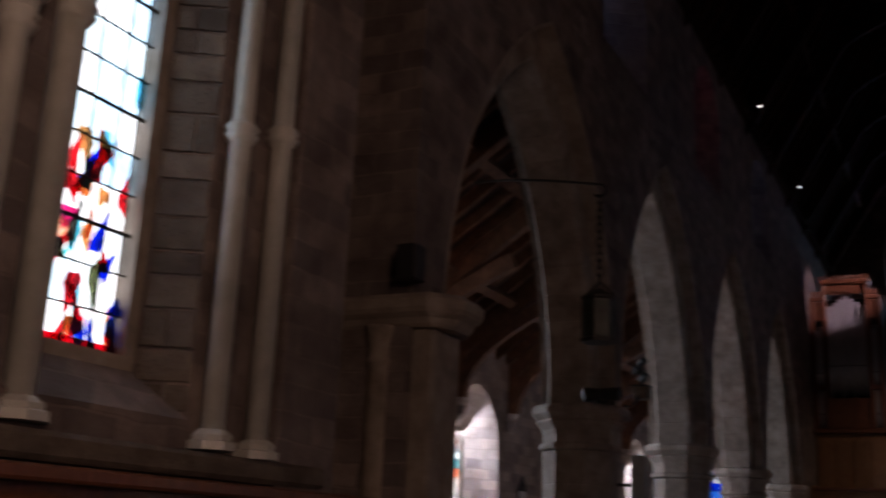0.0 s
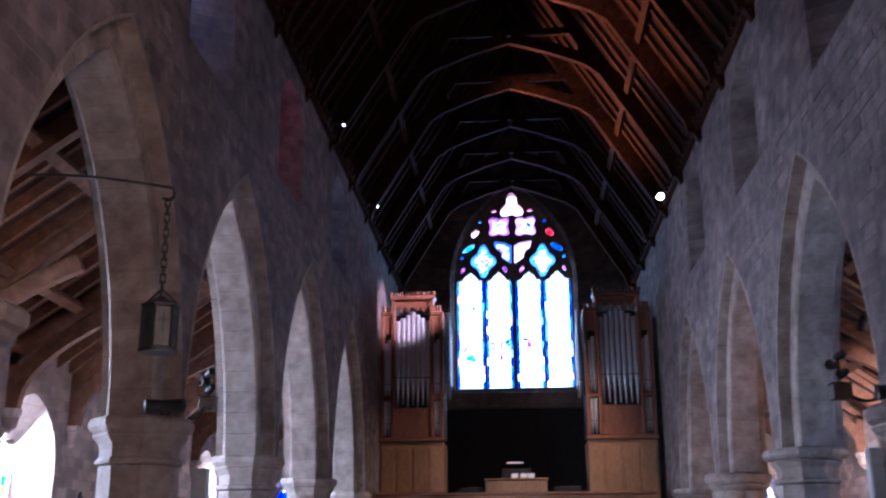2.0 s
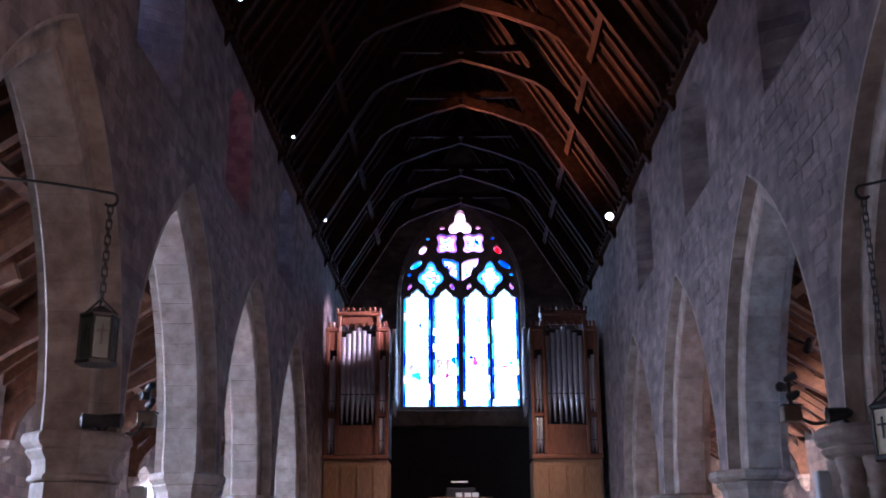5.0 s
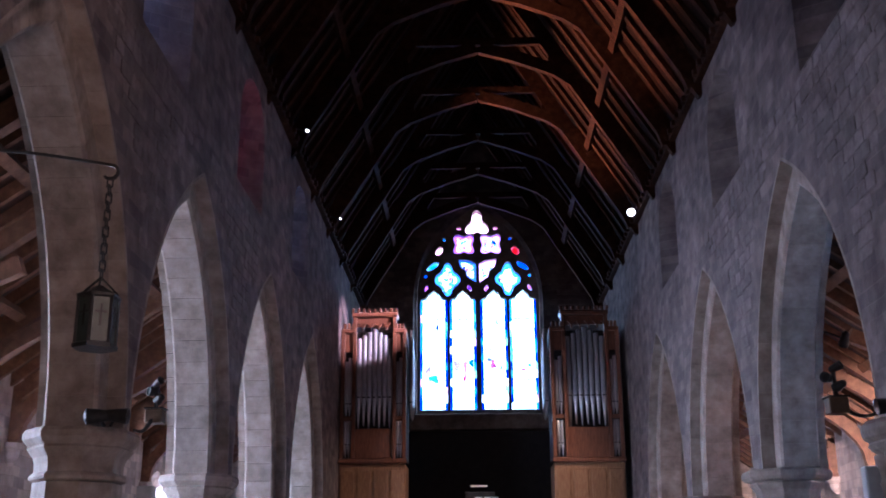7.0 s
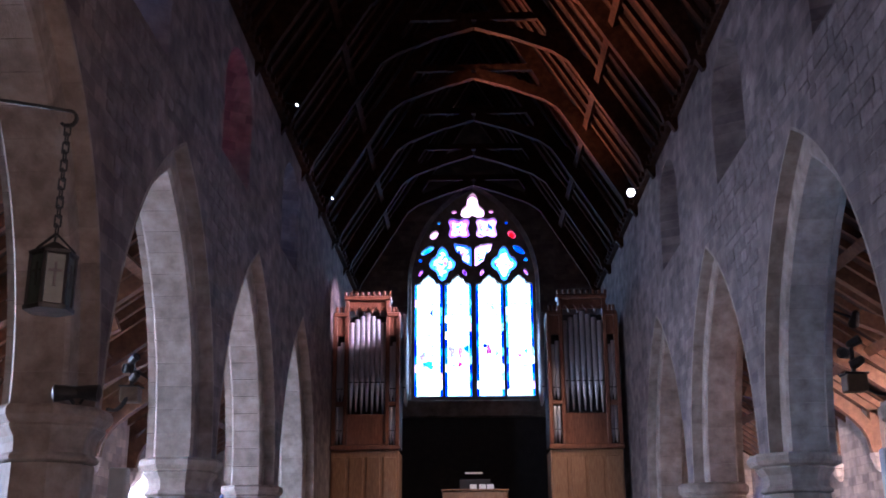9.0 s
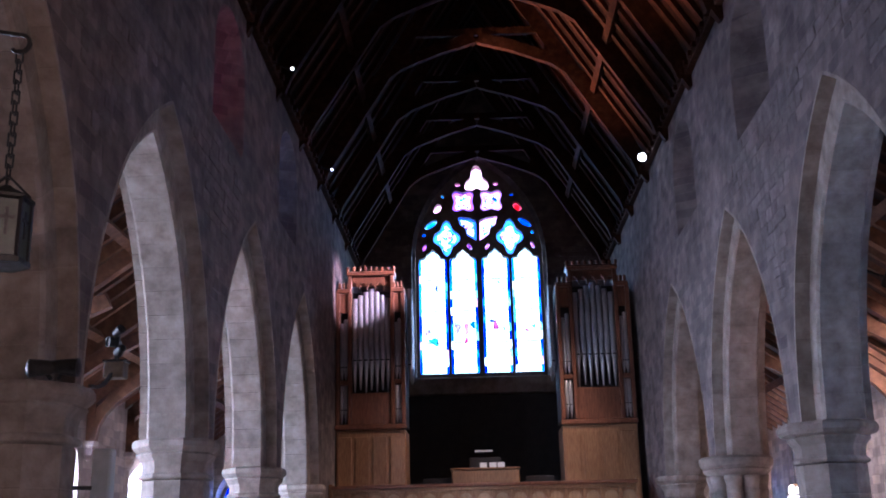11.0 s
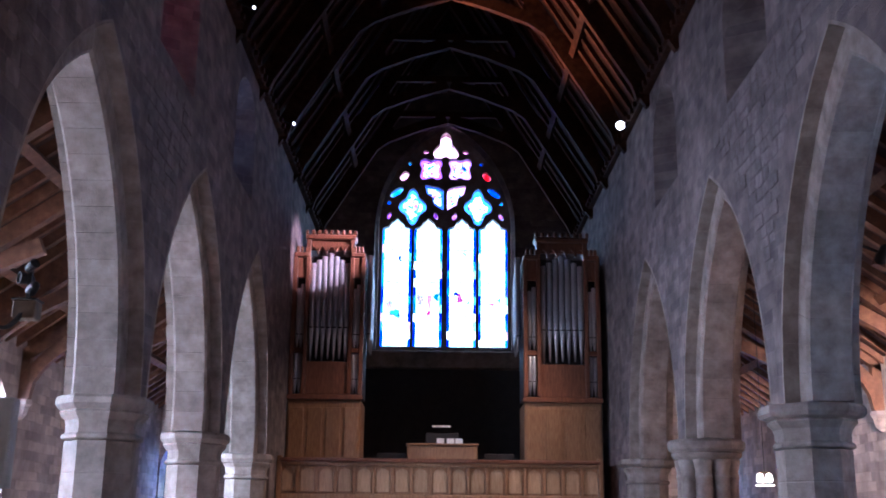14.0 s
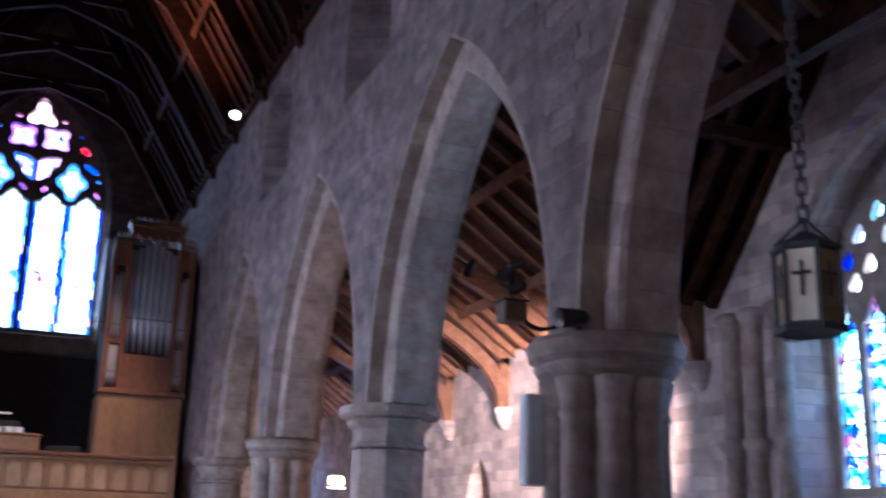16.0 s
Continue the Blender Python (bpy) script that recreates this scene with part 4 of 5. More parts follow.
# figures in the chancel glass: draped shapes of ruby, blue, orange and green
ORANGE = glass_material("amber stained glass", [(0.85, 0.4, 0.18), (0.9, 0.55, 0.3), (0.75, 0.3, 0.12)])
OLIVE = glass_material("olive stained glass", [(0.25, 0.3, 0.15), (0.35, 0.38, 0.25), (0.2, 0.22, 0.2)])
fig = tagged(empty("window_figures"), "draped coloured shapes leaded into the chancel glass", "stained glass", kind="structure")
rng = random.Random(11)
for base_y in (4.98,):
    for i in range(52):
        z = 2.58 + 1.25 * rng.random() ** 1.2
        y = base_y + max(-0.4, min(0.4, rng.gauss(0.0, 0.2)))
        m = rng.choice((RED, RED, BLUE, ORANGE, OLIVE, TEAL, PINK))
        pane(fig, lobed(y, z, rng.uniform(0.025, 0.06), rng.uniform(0.05, 0.15), 3, 0.28, rng.random() * 6, 12, rng.uniform(-0.5, 0.5)), lambda u, d, zz: Vector((-4.5 - 0.32 - d, u, zz)), 0.05 + 0.0006 * i, m)
    for i in range(7):
        pane(fig, lobed(base_y + rng.uniform(-0.35, 0.35), 3.9 + rng.random() * 3, 0.04, rng.uniform(0.12, 0.25), 2, 0.1, 0, 12), lambda u, d, zz: Vector((-4.5 - 0.32 - d, u, zz)), 0.06, TEAL)
    pane(fig, [(base_y - 0.48, 2.57), (base_y + 0.44, 2.57), (base_y + 0.44, 2.61), (base_y - 0.48, 2.61)], lambda u, d, zz: Vector((-4.5 - 0.32 - d, u, zz)), 0.06, RED)

# squared blocks with open joints on the splay beside the chancel window
QUOIN = material("brown window dressings", [(0.08, 0.058, 0.045), (0.13, 0.10, 0.08), (0.19, 0.15, 0.12)], 5, 0.85, bump=0.5, per_piece=0.35)
chancel_wall = bpy.data.objects["wall_chancel_left"]
rng = random.Random(21)
z = 2.24
while z < 6.5:
    hgt = rng.uniform(0.16, 0.27)
    cuts = [0.0, 1.0] if rng.random() < 0.6 else [0.0, rng.uniform(0.35, 0.65), 1.0]
    for c0, c1 in zip(cuts, cuts[1:]):
        p0 = Vector((-4.80, 5.482, 0)).lerp(Vector((-4.505, 5.665, 0)), c0 + 0.025)
        p1 = Vector((-4.80, 5.482, 0)).lerp(Vector((-4.505, 5.665, 0)), c1 - 0.025)
        mid = (p0 + p1) / 2 + Vector((0, 0, z + hgt / 2)) + Vector((0.527, -0.85, 0)) * 0.002
        bm = box(bmesh.new(), -(p1 - p0).length / 2, (p1 - p0).length / 2, -0.012, 0.012, -hgt / 2 + 0.009, hgt / 2 - 0.009, 0.006)
        bmesh.ops.transform(bm, matrix=Matrix.Translation(mid) @ Matrix.Rotation(math.atan2(p1.y - p0.y, p1.x - p0.x), 4, "Z"), verts=bm.verts)
        part("stone", bm, QUOIN, chancel_wall)
    z += hgt

# ---- chancel wall shafts ----


def wall_shaft(x, y, r, z0, rings, top, cap=None):
    t = tagged(empty("wall_shaft", x, y, z0), "slender pale stone shaft with a moulded ring", "shaft", "shafts round the chancel window")
    prof = [(r, 0.12)]
    for z in rings:
        z -= z0
        prof += [(r, z - 0.08), (r * 1.25, z - 0.06), (r * 1.55, z - 0.02), (r * 1.25, z), (r * 1.6, z + 0.03), (r * 1.25, z + 0.06), (r, z + 0.08)]
    prof.append((r, top - z0))
    part("shaft", lathe(bmesh.new(), prof, 16), PALE_STONE, t, smooth=True)
    part("foot", lathe(bmesh.new(), [(r * 2.1, 0), (r * 2.1, 0.05), (r * 1.7, 0.06), (r * 1.75, 0.09), (r * 1.2, 0.125)], 8, phase=0.5), PALE_STONE, t)
    if cap:
        c = cap - z0
        part("capital", lathe(bmesh.new(), [(r, c - 0.16), (r * 1.3, c - 0.12), (r * 1.5, c - 0.04), (r * 2.0, c), (r * 2.0, c + 0.05), (r * 1.4, c + 0.06)], 12), PALE_STONE, t)
    return t


PALE_STONE = material("polished pale stone", [(0.5, 0.48, 0.43), (0.58, 0.56, 0.51), (0.66, 0.63, 0.58)], 5, 0.3, bump=0.08)
wall_shaft(-4.42, 5.8, 0.075, 2.03, [4.1], 8.4)
wall_shaft(-4.42, 6.26, 0.075, 2.01, [4.24], 8.4)
wall_shaft(-4.52, 4.36, 0.085, 2.05, [4.3], 6.6, 4.45)
wall_shaft(-4.46, 3.95, 0.07, 2.05, [4.05], 6.6, 4.2)
bm = box(bmesh.new(), -4.52, -4.32, 0.5, 7.0, 1.86, 2.01, 0.03)
tagged(part("trim", bm, QUOIN), "dark stone string course under the chancel window", "string course", kind="structure")

# ---- choir panelling along the chancel wall ----
t = tagged(empty("choir_panelling", -4.38, 0, 0), "low dark red-brown wooden panelling against the chancel wall", "panelling")
part("top_rail", box(bmesh.new(), -0.1, 0.16, 0.2, 7.75, 1.76, 1.84, 0.015), MAHOGANY, t)
for i in range(12):
    part("panel", box(bmesh.new(), -0.05, 0.05, 0.25 + i * 0.622, 0.25 + i * 0.622 + 0.56, 0.1, 1.7, 0.02), MAHOGANY, t)
part("back_board", box(bmesh.new(), -0.1, -0.02, 0.2, 7.72, 0, 1.76), MAHOGANY, t)

# ---- gallery front ----
t = tagged(empty("gallery_parapet", 0, 33.2, 0), "light oak gallery parapet with a row of arched panels", "parapet")
X0, X1 = -4.42, 3.9
part("back_board", box(bmesh.new(), X0, X1, 0.02, 0.08, 1.9, 3.3), OAK, t)
part("handrail", box(bmesh.new(), X0, X1, -0.12, 0.14, 3.3, 3.4, 0.025), MAHOGANY, t)
part("cornice", box(bmesh.new(), X0, X1, -0.07, 0.1, 3.2, 3.3, 0.02), OAK, t)
part("plinth", box(bmesh.new(), X0, X1, -0.08, 0.1, 1.9, 2.5, 0.02), OAK, t)
n = 17
pitch = (X1 - X0) / n
PANEL_OAK = material("pale oak panel", [(0.36, 0.21, 0.11), (0.46, 0.29, 0.16), (0.55, 0.36, 0.21)], 5, 0.45, bump=0.12, stretch=(6, 6, 0.8), per_piece=0.1)
for i in range(n):
    c = X0 + (i + 0.5) * pitch
    bm = bmesh.new()
    pts = [(c - 0.17, 2.56)] + [(c + arc(0.17, 0.16, q / 5)[0], 2.98 + arc(0.17, 0.16, q / 5)[1]) for q in range(11)] + [(c + 0.17, 2.56)]
    f = [bm.verts.new((x, -0.02, z)) for x, z in pts]
    b = [bm.verts.new((x, 0.02, z)) for x, z in pts]
    bm.faces.new(f)
    for q in range(len(pts)):
        bm.faces.new((f[q], b[q], b[(q + 1) % len(pts)], f[(q + 1) % len(pts)]))
    part("panel", bm, PANEL_OAK, t)
    part("stile", box(bmesh.new(), c - pitch / 2 - 0.045, c - pitch / 2 + 0.045, -0.07, 0.019, 2.5, 3.2, 0.012), OAK, t)
    bm = bmesh.new()
    arcpts = [(c + arc(0.2, 0.2, q / 5)[0], 2.97 + arc(0.2, 0.2, q / 5)[1]) for q in range(11)]
    row = [(Vector((x, -0.035, z)), Vector((0, 1, 0)), Vector((x - c, 0, z - 2.9)).normalized()) for x, z in arcpts]
    sweep(bm, row, [(-0.02, -0.02), (0.02, -0.02), (0.02, 0.02), (-0.02, 0.02)])
    part("arch_moulding", bm, OAK, t)
part("end_post", box(bmesh.new(), X1 - 0.06, X1 + 0.06, -0.1, 0.12, 1.9, 3.45, 0.02), OAK, t)
part("end_post", box(bmesh.new(), X0 - 0.06, X0 + 0.06, -0.1, 0.12, 1.9, 3.45, 0.02), OAK, t)
bm = box(bmesh.new(), -HALF + 0.02, RIGHT - 0.02, 33.29, 41.5, 1.9, 2.2)
for x in (-4.2, -2.1, 0.0, 2.1, 4.0):
    box(bm, x - 0.12, x + 0.12, 33.3, 33.55, 0, 1.9)
tagged(part("gallery_floor", bm, OAK), "timber organ gallery floor on posts", "floor", kind="structure")
# near-black sheet added for the deep shade under the great window
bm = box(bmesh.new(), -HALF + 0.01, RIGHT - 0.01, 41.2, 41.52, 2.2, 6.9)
tagged(part("end_wall_shade", bm, DARK), "added near-black sheet for the shade on the end wall behind the organ", "panelling", kind="structure")

# ---- organ ----


def organ_pipe(parent, x, y, z0, foot, top, r):
    """One facade pipe: tapering foot, mouth, cylindrical body with a rounded lip."""
    t = part("pipe", lathe(bmesh.new(), [(r * 0.25, z0), (r, foot - 0.02), (r, foot), (r, top - 0.01), (r * 0.9, top)], 14, x, y), PIPE, parent, smooth=True)
    bm = bmesh.new()
    box(bm, x - r * 0.55, x + r * 0.55, y - r * 1.06, y - r * 0.8, foot + 0.02, foot + 0.02 + r * 0.5)
    part("mouth", bm, DARK, t)


def organ_case(x0, x1, mirror):
    """A case with a tall central field of pipes, two flanking strips and a flank of pipes towards the window."""
    y = 34.5
    t = tagged(empty("organ_case", 0, y, 0), "red-brown wooden organ case with silver metal pipes", "organ case", "organ cases")
    w = x1 - x0
    a, b = x0 + w * 0.2, x1 - w * 0.18
    part("base_panelling", box(bmesh.new(), x0, x1, 0.0, 1.6, 2.2, 5.05, 0.02), OAK, t)
    for i in range(4):
        c = x0 + (i + 0.5) * w / 4
        part("base_panel", box(bmesh.new(), c - w * 0.1, c + w * 0.1, -0.03, 0.0, 3.3, 4.85, 0.012), OAK, t)
    part("impost", box(bmesh.new(), x0 - 0.04, x1 + 0.04, -0.1, 0.0, 5.05, 5.2, 0.03), MAHOGANY, t)
    part("centre_panel", box(bmesh.new(), a, b, -0.02, 0.06, 5.2, 6.12, 0.02), MAHOGANY, t)
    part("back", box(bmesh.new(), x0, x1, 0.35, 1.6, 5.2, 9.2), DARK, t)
    for x in (x0 + 0.05, a, b, x1 - 0.05):
        part("post", box(bmesh.new(), x - 0.06, x + 0.06, -0.08, 0.2, 5.2, 9.75 if x in (a, b) else 9.2, 0.015), MAHOGANY, t)
    n = 7
    for i in range(n):
        c = a + 0.14 + (b - a - 0.28) * i / (n - 1)
        k = 1 - abs(i - 3) / 3
        organ_pipe(t, c, 0.1, 6.15 + 0.06 * (i % 2), 7.05, 8.95 + 0.3 * k, 0.078)
    part("pipe_rail", box(bmesh.new(), a, b, 0.16, 0.22, 7.08, 7.16), MAHOGANY, t)
    # carved head over the pipes
    for i in range(5):
        c = a + (i + 0.5) * (b - a) / 5
        bm = bmesh.new()
        row = []
        for q in range(11):
            px, pz = arc(0.13, 0.24, q / 5)
            row.append((Vector((c + px, 0.0, 9.2 + pz)), Vector((0, 1, 0)), Vector((px, 0, pz + 0.05)).normalized()))
        sweep(bm, row, [(-0.03, -0.02), (0.03, -0.02), (0.03, 0.02), (-0.03, 0.02)])
        part("carved_arch", bm, MAHOGANY, t)
    part("head_panel", box(bmesh.new(), a, b, 0.03, 0.08, 9.32, 9.65), MAHOGANY, t)
    part("cornice", box(bmesh.new(), a - 0.1, b + 0.1, -0.12, 0.4, 9.62, 9.76, 0.03), MAHOGANY, t)
    m = 9
    for i in range(m):
        c = a - 0.06 + (b - a + 0.12) * i / (m - 1)
        part("crest", box(bmesh.new(), c - 0.045, c + 0.045, -0.1, -0.02, 9.76, 9.9, 0.02), MAHOGANY, t)
    for (p, q) in ((x0 + 0.1, a - 0.06), (b + 0.06, x1 - 0.1)):
        for i in range(2):
            c = p + (q - p) * (0.28 + 0.44 * i)
            organ_pipe(t, c, 0.06, 6.5, 6.85, 8.2 + 0.12 * i, 0.06)
            organ_pipe(t, c, 0.06, 5.24, 5.6, 6.34, 0.055)
        part("mid_rail", box(bmesh.new(), p - 0.04, q + 0.04, -0.05, 0.2, 6.36, 6.5, 0.02), MAHOGANY, t)
        part("wing_cornice", box(bmesh.new(), p - 0.1, q + 0.1, -0.1, 0.3, 9.1, 9.24, 0.025), MAHOGANY, t)
        part("wing_head", box(bmesh.new(), p - 0.02, q + 0.02, -0.02, 0.04, 8.5, 9.1, 0.02), MAHOGANY, t)
        for i in range(3):
            c = p + (q - p) * i / 2
            part("crest", box(bmesh.new(), c - 0.045, c + 0.045, -0.08, 0.0, 9.24, 9.42, 0.02), MAHOGANY, t)
    xe = x1 if mirror < 0 else x0
    for i in range(6):
        organ_pipe(t, xe - mirror * 0.12, 0.5 + 0.2 * i, 6.55, 6.95, 9.3 - 0.12 * i, 0.075)
    return t


organ_case(-4.47, -2.45, -1)
organ_case(2.05, 4.2, 1)
t = tagged(empty("organ_console", -0.2, 34.0, 2.2), "oak organ console with a lit music desk", "organ console")
part("body", box(bmesh.new(), -0.95, 0.95, 0.0, 0.9, 0, 1.62, 0.03), OAK, t)
part("top_board", box(bmesh.new(), -0.98, 0.98, -0.04, 0.94, 1.62, 1.67, 0.015), OAK, t)
part("music_desk", box(bmesh.new(), -0.45, 0.45, 0.35, 0.4, 1.67, 1.98, 0.015), DARK, t)
part("desk_lamp", bar(bmesh.new(), (-0.28, 0.3, 2.15), (0.22, 0.3, 2.15), 0.07, 0.05), WHITE, t, "slim white reading lamp")
part("lamp_arm", bar(bmesh.new(), (0.0, 0.36, 1.9), (0.0, 0.32, 2.14), 0.02, 0.02, up=(1, 0, 0)), IRON, t)
for x in (-0.25, 0.02, 0.25):
    bm = box(bmesh.new(), x - 0.1, x + 0.1, 34.22, 34.24, 3.88, 4.02)
    tagged(part("sheet_music", bm, WHITE), "white sheet of music on the organ console", "sheet music", "music on the console")
for x in (-1.75, -1.35, 1.15, 1.55):
    c = tagged(empty("gallery_chair", x, 34.1, 2.2), "dark wooden chair on the organ gallery", "chair", "chairs on the gallery")
    part("seat", box(bmesh.new(), -0.2, 0.2, 0, 0.4, 0.43, 0.47, 0.01), DARK, c)
    part("backrest", box(bmesh.new(), -0.2, 0.2, 0.38, 0.41, 0.8, 1.45, 0.02), DARK, c)
    for lx, ly in ((-0.18, 0.02), (0.18, 0.02), (-0.18, 0.39), (0.18, 0.39)):
        part("leg", box(bmesh.new(), lx - 0.02, lx + 0.02, ly - 0.02, ly + 0.02, 0, 0.43 if ly < 0.2 else 1.4), DARK, c)

# ---- lanterns ----


def lantern(x, y, z, panel, label, turn, hook, wall_x):
    """Hangs by a chain from a hooked iron arm; hook: the height of the hook, wall_x: where the arm is let into the wall."""
    t = tagged(empty("hanging_lantern", x, y, z), label, "lantern", "hanging lanterns")
    t.rotation_euler = (0, 0, radians(turn))
    r, h = 0.15, 0.42
    part("base_rim", lathe(bmesh.new(), [(r + 0.02, 0), (r + 0.025, 0.03), (r - 0.02, 0.05)], 6, phase=0.5), IRON, t)
    part("top_rim", lathe(bmesh.new(), [(r - 0.02, h - 0.04), (r + 0.02, h - 0.02), (r + 0.02, h), (r * 0.5, h + 0.05), (0.03, h + 0.08)], 6, phase=0.5), IRON, t)
    for i in range(6):
        a = 2 * math.pi * i / 6
        a0, a1 = a - math.pi / 6, a + math.pi / 6
        p0, p1 = Vector((r * math.cos(a0), r * math.sin(a0), 0)), Vector((r * math.cos(a1), r * math.sin(a1), 0))
        n = Vector((math.cos(a), math.sin(a), 0))
        bm = bmesh.new()
        q = [p0 * 0.97, p1 * 0.97]
        vs = [bm.verts.new(v + Vector((0, 0, zz)) + n * o) for o in (0, -0.006) for zz in (0.04, h - 0.03) for v in q]
        for f in ((0, 1, 3, 2), (4, 6, 7, 5), (0, 2, 6, 4), (1, 5, 7, 3), (0, 4, 5, 1), (2, 3, 7, 6)):
            bm.faces.new([vs[k] for k in f])
        pn = part("panel", bm, panel if i % 2 or panel is GREENISH else BRASS, t)
        part("corner_post", bar(bmesh.new(), p0 + Vector((0, 0, 0.02)), p0 + Vector((0, 0, h - 0.01)), 0.022, 0.022, up=(1, 0, 0)), IRON, t)
        c = n * (r * 0.866 * 0.97 + 0.006)
        side = Vector((-n.y, n.x, 0))
        bm = bar(bmesh.new(), c + Vector((0, 0, 0.16)), c + Vector((0, 0, 0.33)), 0.018, 0.006, up=n)
        bar(bm, c - side * 0.045 + Vector((0, 0, 0.27)), c + side * 0.045 + Vector((0, 0, 0.27)), 0.006, 0.018)
        part("cross", bm, IRON, t)
    for k in range(3):
        a = 2 * math.pi * k / 3
        part("hook_arm", bar(bmesh.new(), (0.15 * math.cos(a), 0.15 * math.sin(a), h), (0, 0, h + 0.15), 0.014, 0.014, up=(0.3, 0.2, 1)), IRON, t)
    bm = bmesh.new()
    zz, k = h + 0.13, 0
    top = hook - z - 0.07
    while zz < top:
        s, u = (Vector((0.022, 0, 0)), Vector((0, 0.006, 0))) if k % 2 else (Vector((0, 0.022, 0)), Vector((0.006, 0, 0)))
        for q in (-1, 1):
            bar(bm, s * q + Vector((0, 0, zz)), s * q + Vector((0, 0, zz + 0.085)), 0.01, 0.01, up=(1, 1, 0))
        for e in (0, 0.085):
            bar(bm, -s + Vector((0, 0, zz + e)), s + Vector((0, 0, zz + e)), 0.01, 0.01)
        zz += 0.07
        k += 1
    part("chain", bm, IRON, t, "iron chain of round links")
    turned = Matrix.Rotation(-radians(turn), 3, "Z")
    reach = wall_x - x
    row = []
    for i in range(13):
        f = i / 12
        row.append((turned @ Vector((reach * f, 0, hook - z + 0.05 + 0.16 * math.sin(f * math.pi / 2))), turned @ Vector((0, 1, 0)), Vector((0, 0, 1))))
    part("bracket_arm", sweep(bmesh.new(), row, [(-0.011, -0.011), (0.011, -0.011), (0.011, 0.011), (-0.011, 0.011)]), IRON, t)
    row = []
    for i in range(9):
        a = math.pi * (0.5 + 1.3 * i / 8)
        row.append((turned @ Vector(((0.06 * math.cos(a)) * (1 if reach > 0 else -1), 0, hook - z - 0.01 + 0.06 * math.sin(a))), turned @ Vector((0, 1, 0)), turned @ Vector((math.cos(a) * (1 if reach > 0 else -1), 0, math.sin(a)))))
    part("hook", sweep(bmesh.new(), row, [(-0.012, -0.012), (0.012, -0.012), (0.012, 0.012), (-0.012, 0.012)]), IRON, t)
    return t


GREENISH = material("dull green lantern glass", [(0.018, 0.028, 0.02), (0.028, 0.04, 0.03), (0.042, 0.056, 0.042)], 9, 0.4, bump=0.05)
lantern(-3.2, 9.65, 3.34, GREENISH, "unlit six-sided iron lantern with dull green panels and a cross", 0, 4.8, -HALF)
lantern(3.2, 9.48, 2.52, PARCHMENT, "six-sided iron lantern with parchment panels and a cross", 38, 4.75, RIGHT)

# ---- loudspeakers and floodlights ----


def loudspeaker(name, x, y, z, w, d, h, mat, label, arm):
    t = tagged(empty(name, x, y, z), label, "loudspeaker", "loudspeakers on the piers")
    part("cabinet", box(bmesh.new(), -w / 2, w / 2, -d / 2, d / 2, 0, h, 0.015), mat, t)
    part("grille", box(bmesh.new(), -w / 2 + 0.02, w / 2 - 0.02, -d / 2 - 0.008, -d / 2, 0.03, h - 0.03), mat, t)
    part("bracket", bar(bmesh.new(), (0, 0, h * 0.5), (arm[0], arm[1], h * 0.5), 0.04, 0.04), IRON, t)
    return t


loudspeaker("loudspeaker", -4.46, 8.32, 3.68, 0.2, 0.2, 0.32, DARK, "small black loudspeaker above the respond capital", (-0.1, 0.14))
loudspeaker("column_loudspeaker", 4.24, 14.33, 2.04, 0.2, 0.16, 0.83, GREY_BOX, "tall pale grey column loudspeaker on a clustered pier", (0.4, -0.1))
loudspeaker("column_loudspeaker", -4.28, 14.75, 1.95, 0.2, 0.16, 0.8, GREY_BOX, "tall pale grey column loudspeaker beside an octagonal pier", (-0.3, -0.2))


def floodlight(x, y, z, target, glow, label, arm, size=1.0):
    t = tagged(empty("floodlight", x, y, z), label, "floodlight", "floodlights")
    m = look((0, 0, 0), Vector(target) - Vector((x, y, z))) @ Matrix.Scale(size, 4)
    bm = lathe(bmesh.new(), [(0.03, 0.17), (0.06, 0.13), (0.08, 0.0), (0.09, -0.1), (0.095, -0.13), (0.08, -0.13)], 16)
    bmesh.ops.transform(bm, matrix=m, verts=bm.verts)
    part("housing", bm, IRON, t)
    bm = lathe(bmesh.new(), [(0.001, -0.158), (0.04, -0.152), (0.079, -0.138), (0.079, -0.132)], 16)
    bmesh.ops.transform(bm, matrix=m, verts=bm.verts)
    part("lens", bm, glow, t, "round glass lens")
    bm = bar(bmesh.new(), (0, 0, 0), arm, 0.03, 0.03, up=(0.3, 0.2, 1))
    part("bracket", bm, IRON, t)
    return t


LENS = material("dull lamp glass", [(0.3, 0.3, 0.3), (0.4, 0.4, 0.4), (0.5, 0.5, 0.5)], 10, 0.1, metal=0.6, bump=0.02)
floodlight(4.08, 29.6, 11.33, (0.0, 12, 3.5), GLOW, "lit white floodlight under the eaves", (0.3, 0, 0.15), 1.3)
for y in (17.6, 23.8, 29.9):
    floodlight(-4.05, y, 11.35, (2.5, y - 5.0, 11.5), GLOW, "lit floodlight under the eaves", (-0.4, 0, 0.15), 0.4)
floodlight(-4.42, 13.87, 3.47, (-1.5, 14.1, 3.3), DARK, "black floodlight on a pier capital", (-0.1, 0.1, -0.1))
floodlight(-4.62, 13.82, 3.46, (-6.5, 13.0, 3.3), DARK, "black floodlight on a pier capital", (0.05, 0.1, -0.1))
floodlight(4.24, 13.6, 3.46, (1.5, 13.6, 3.1), LENS, "black floodlight on a clustered pier capital", (0.15, 0.1, -0.1))
# made-up lit fixture to go with the added aisle beam
floodlight(5.7, 14.6, 3.6, (9.6, 26.6, 3.9), GLOW_WARM, "added lit floodlight behind a clustered pier", (-0.3, -0.2, -0.24))


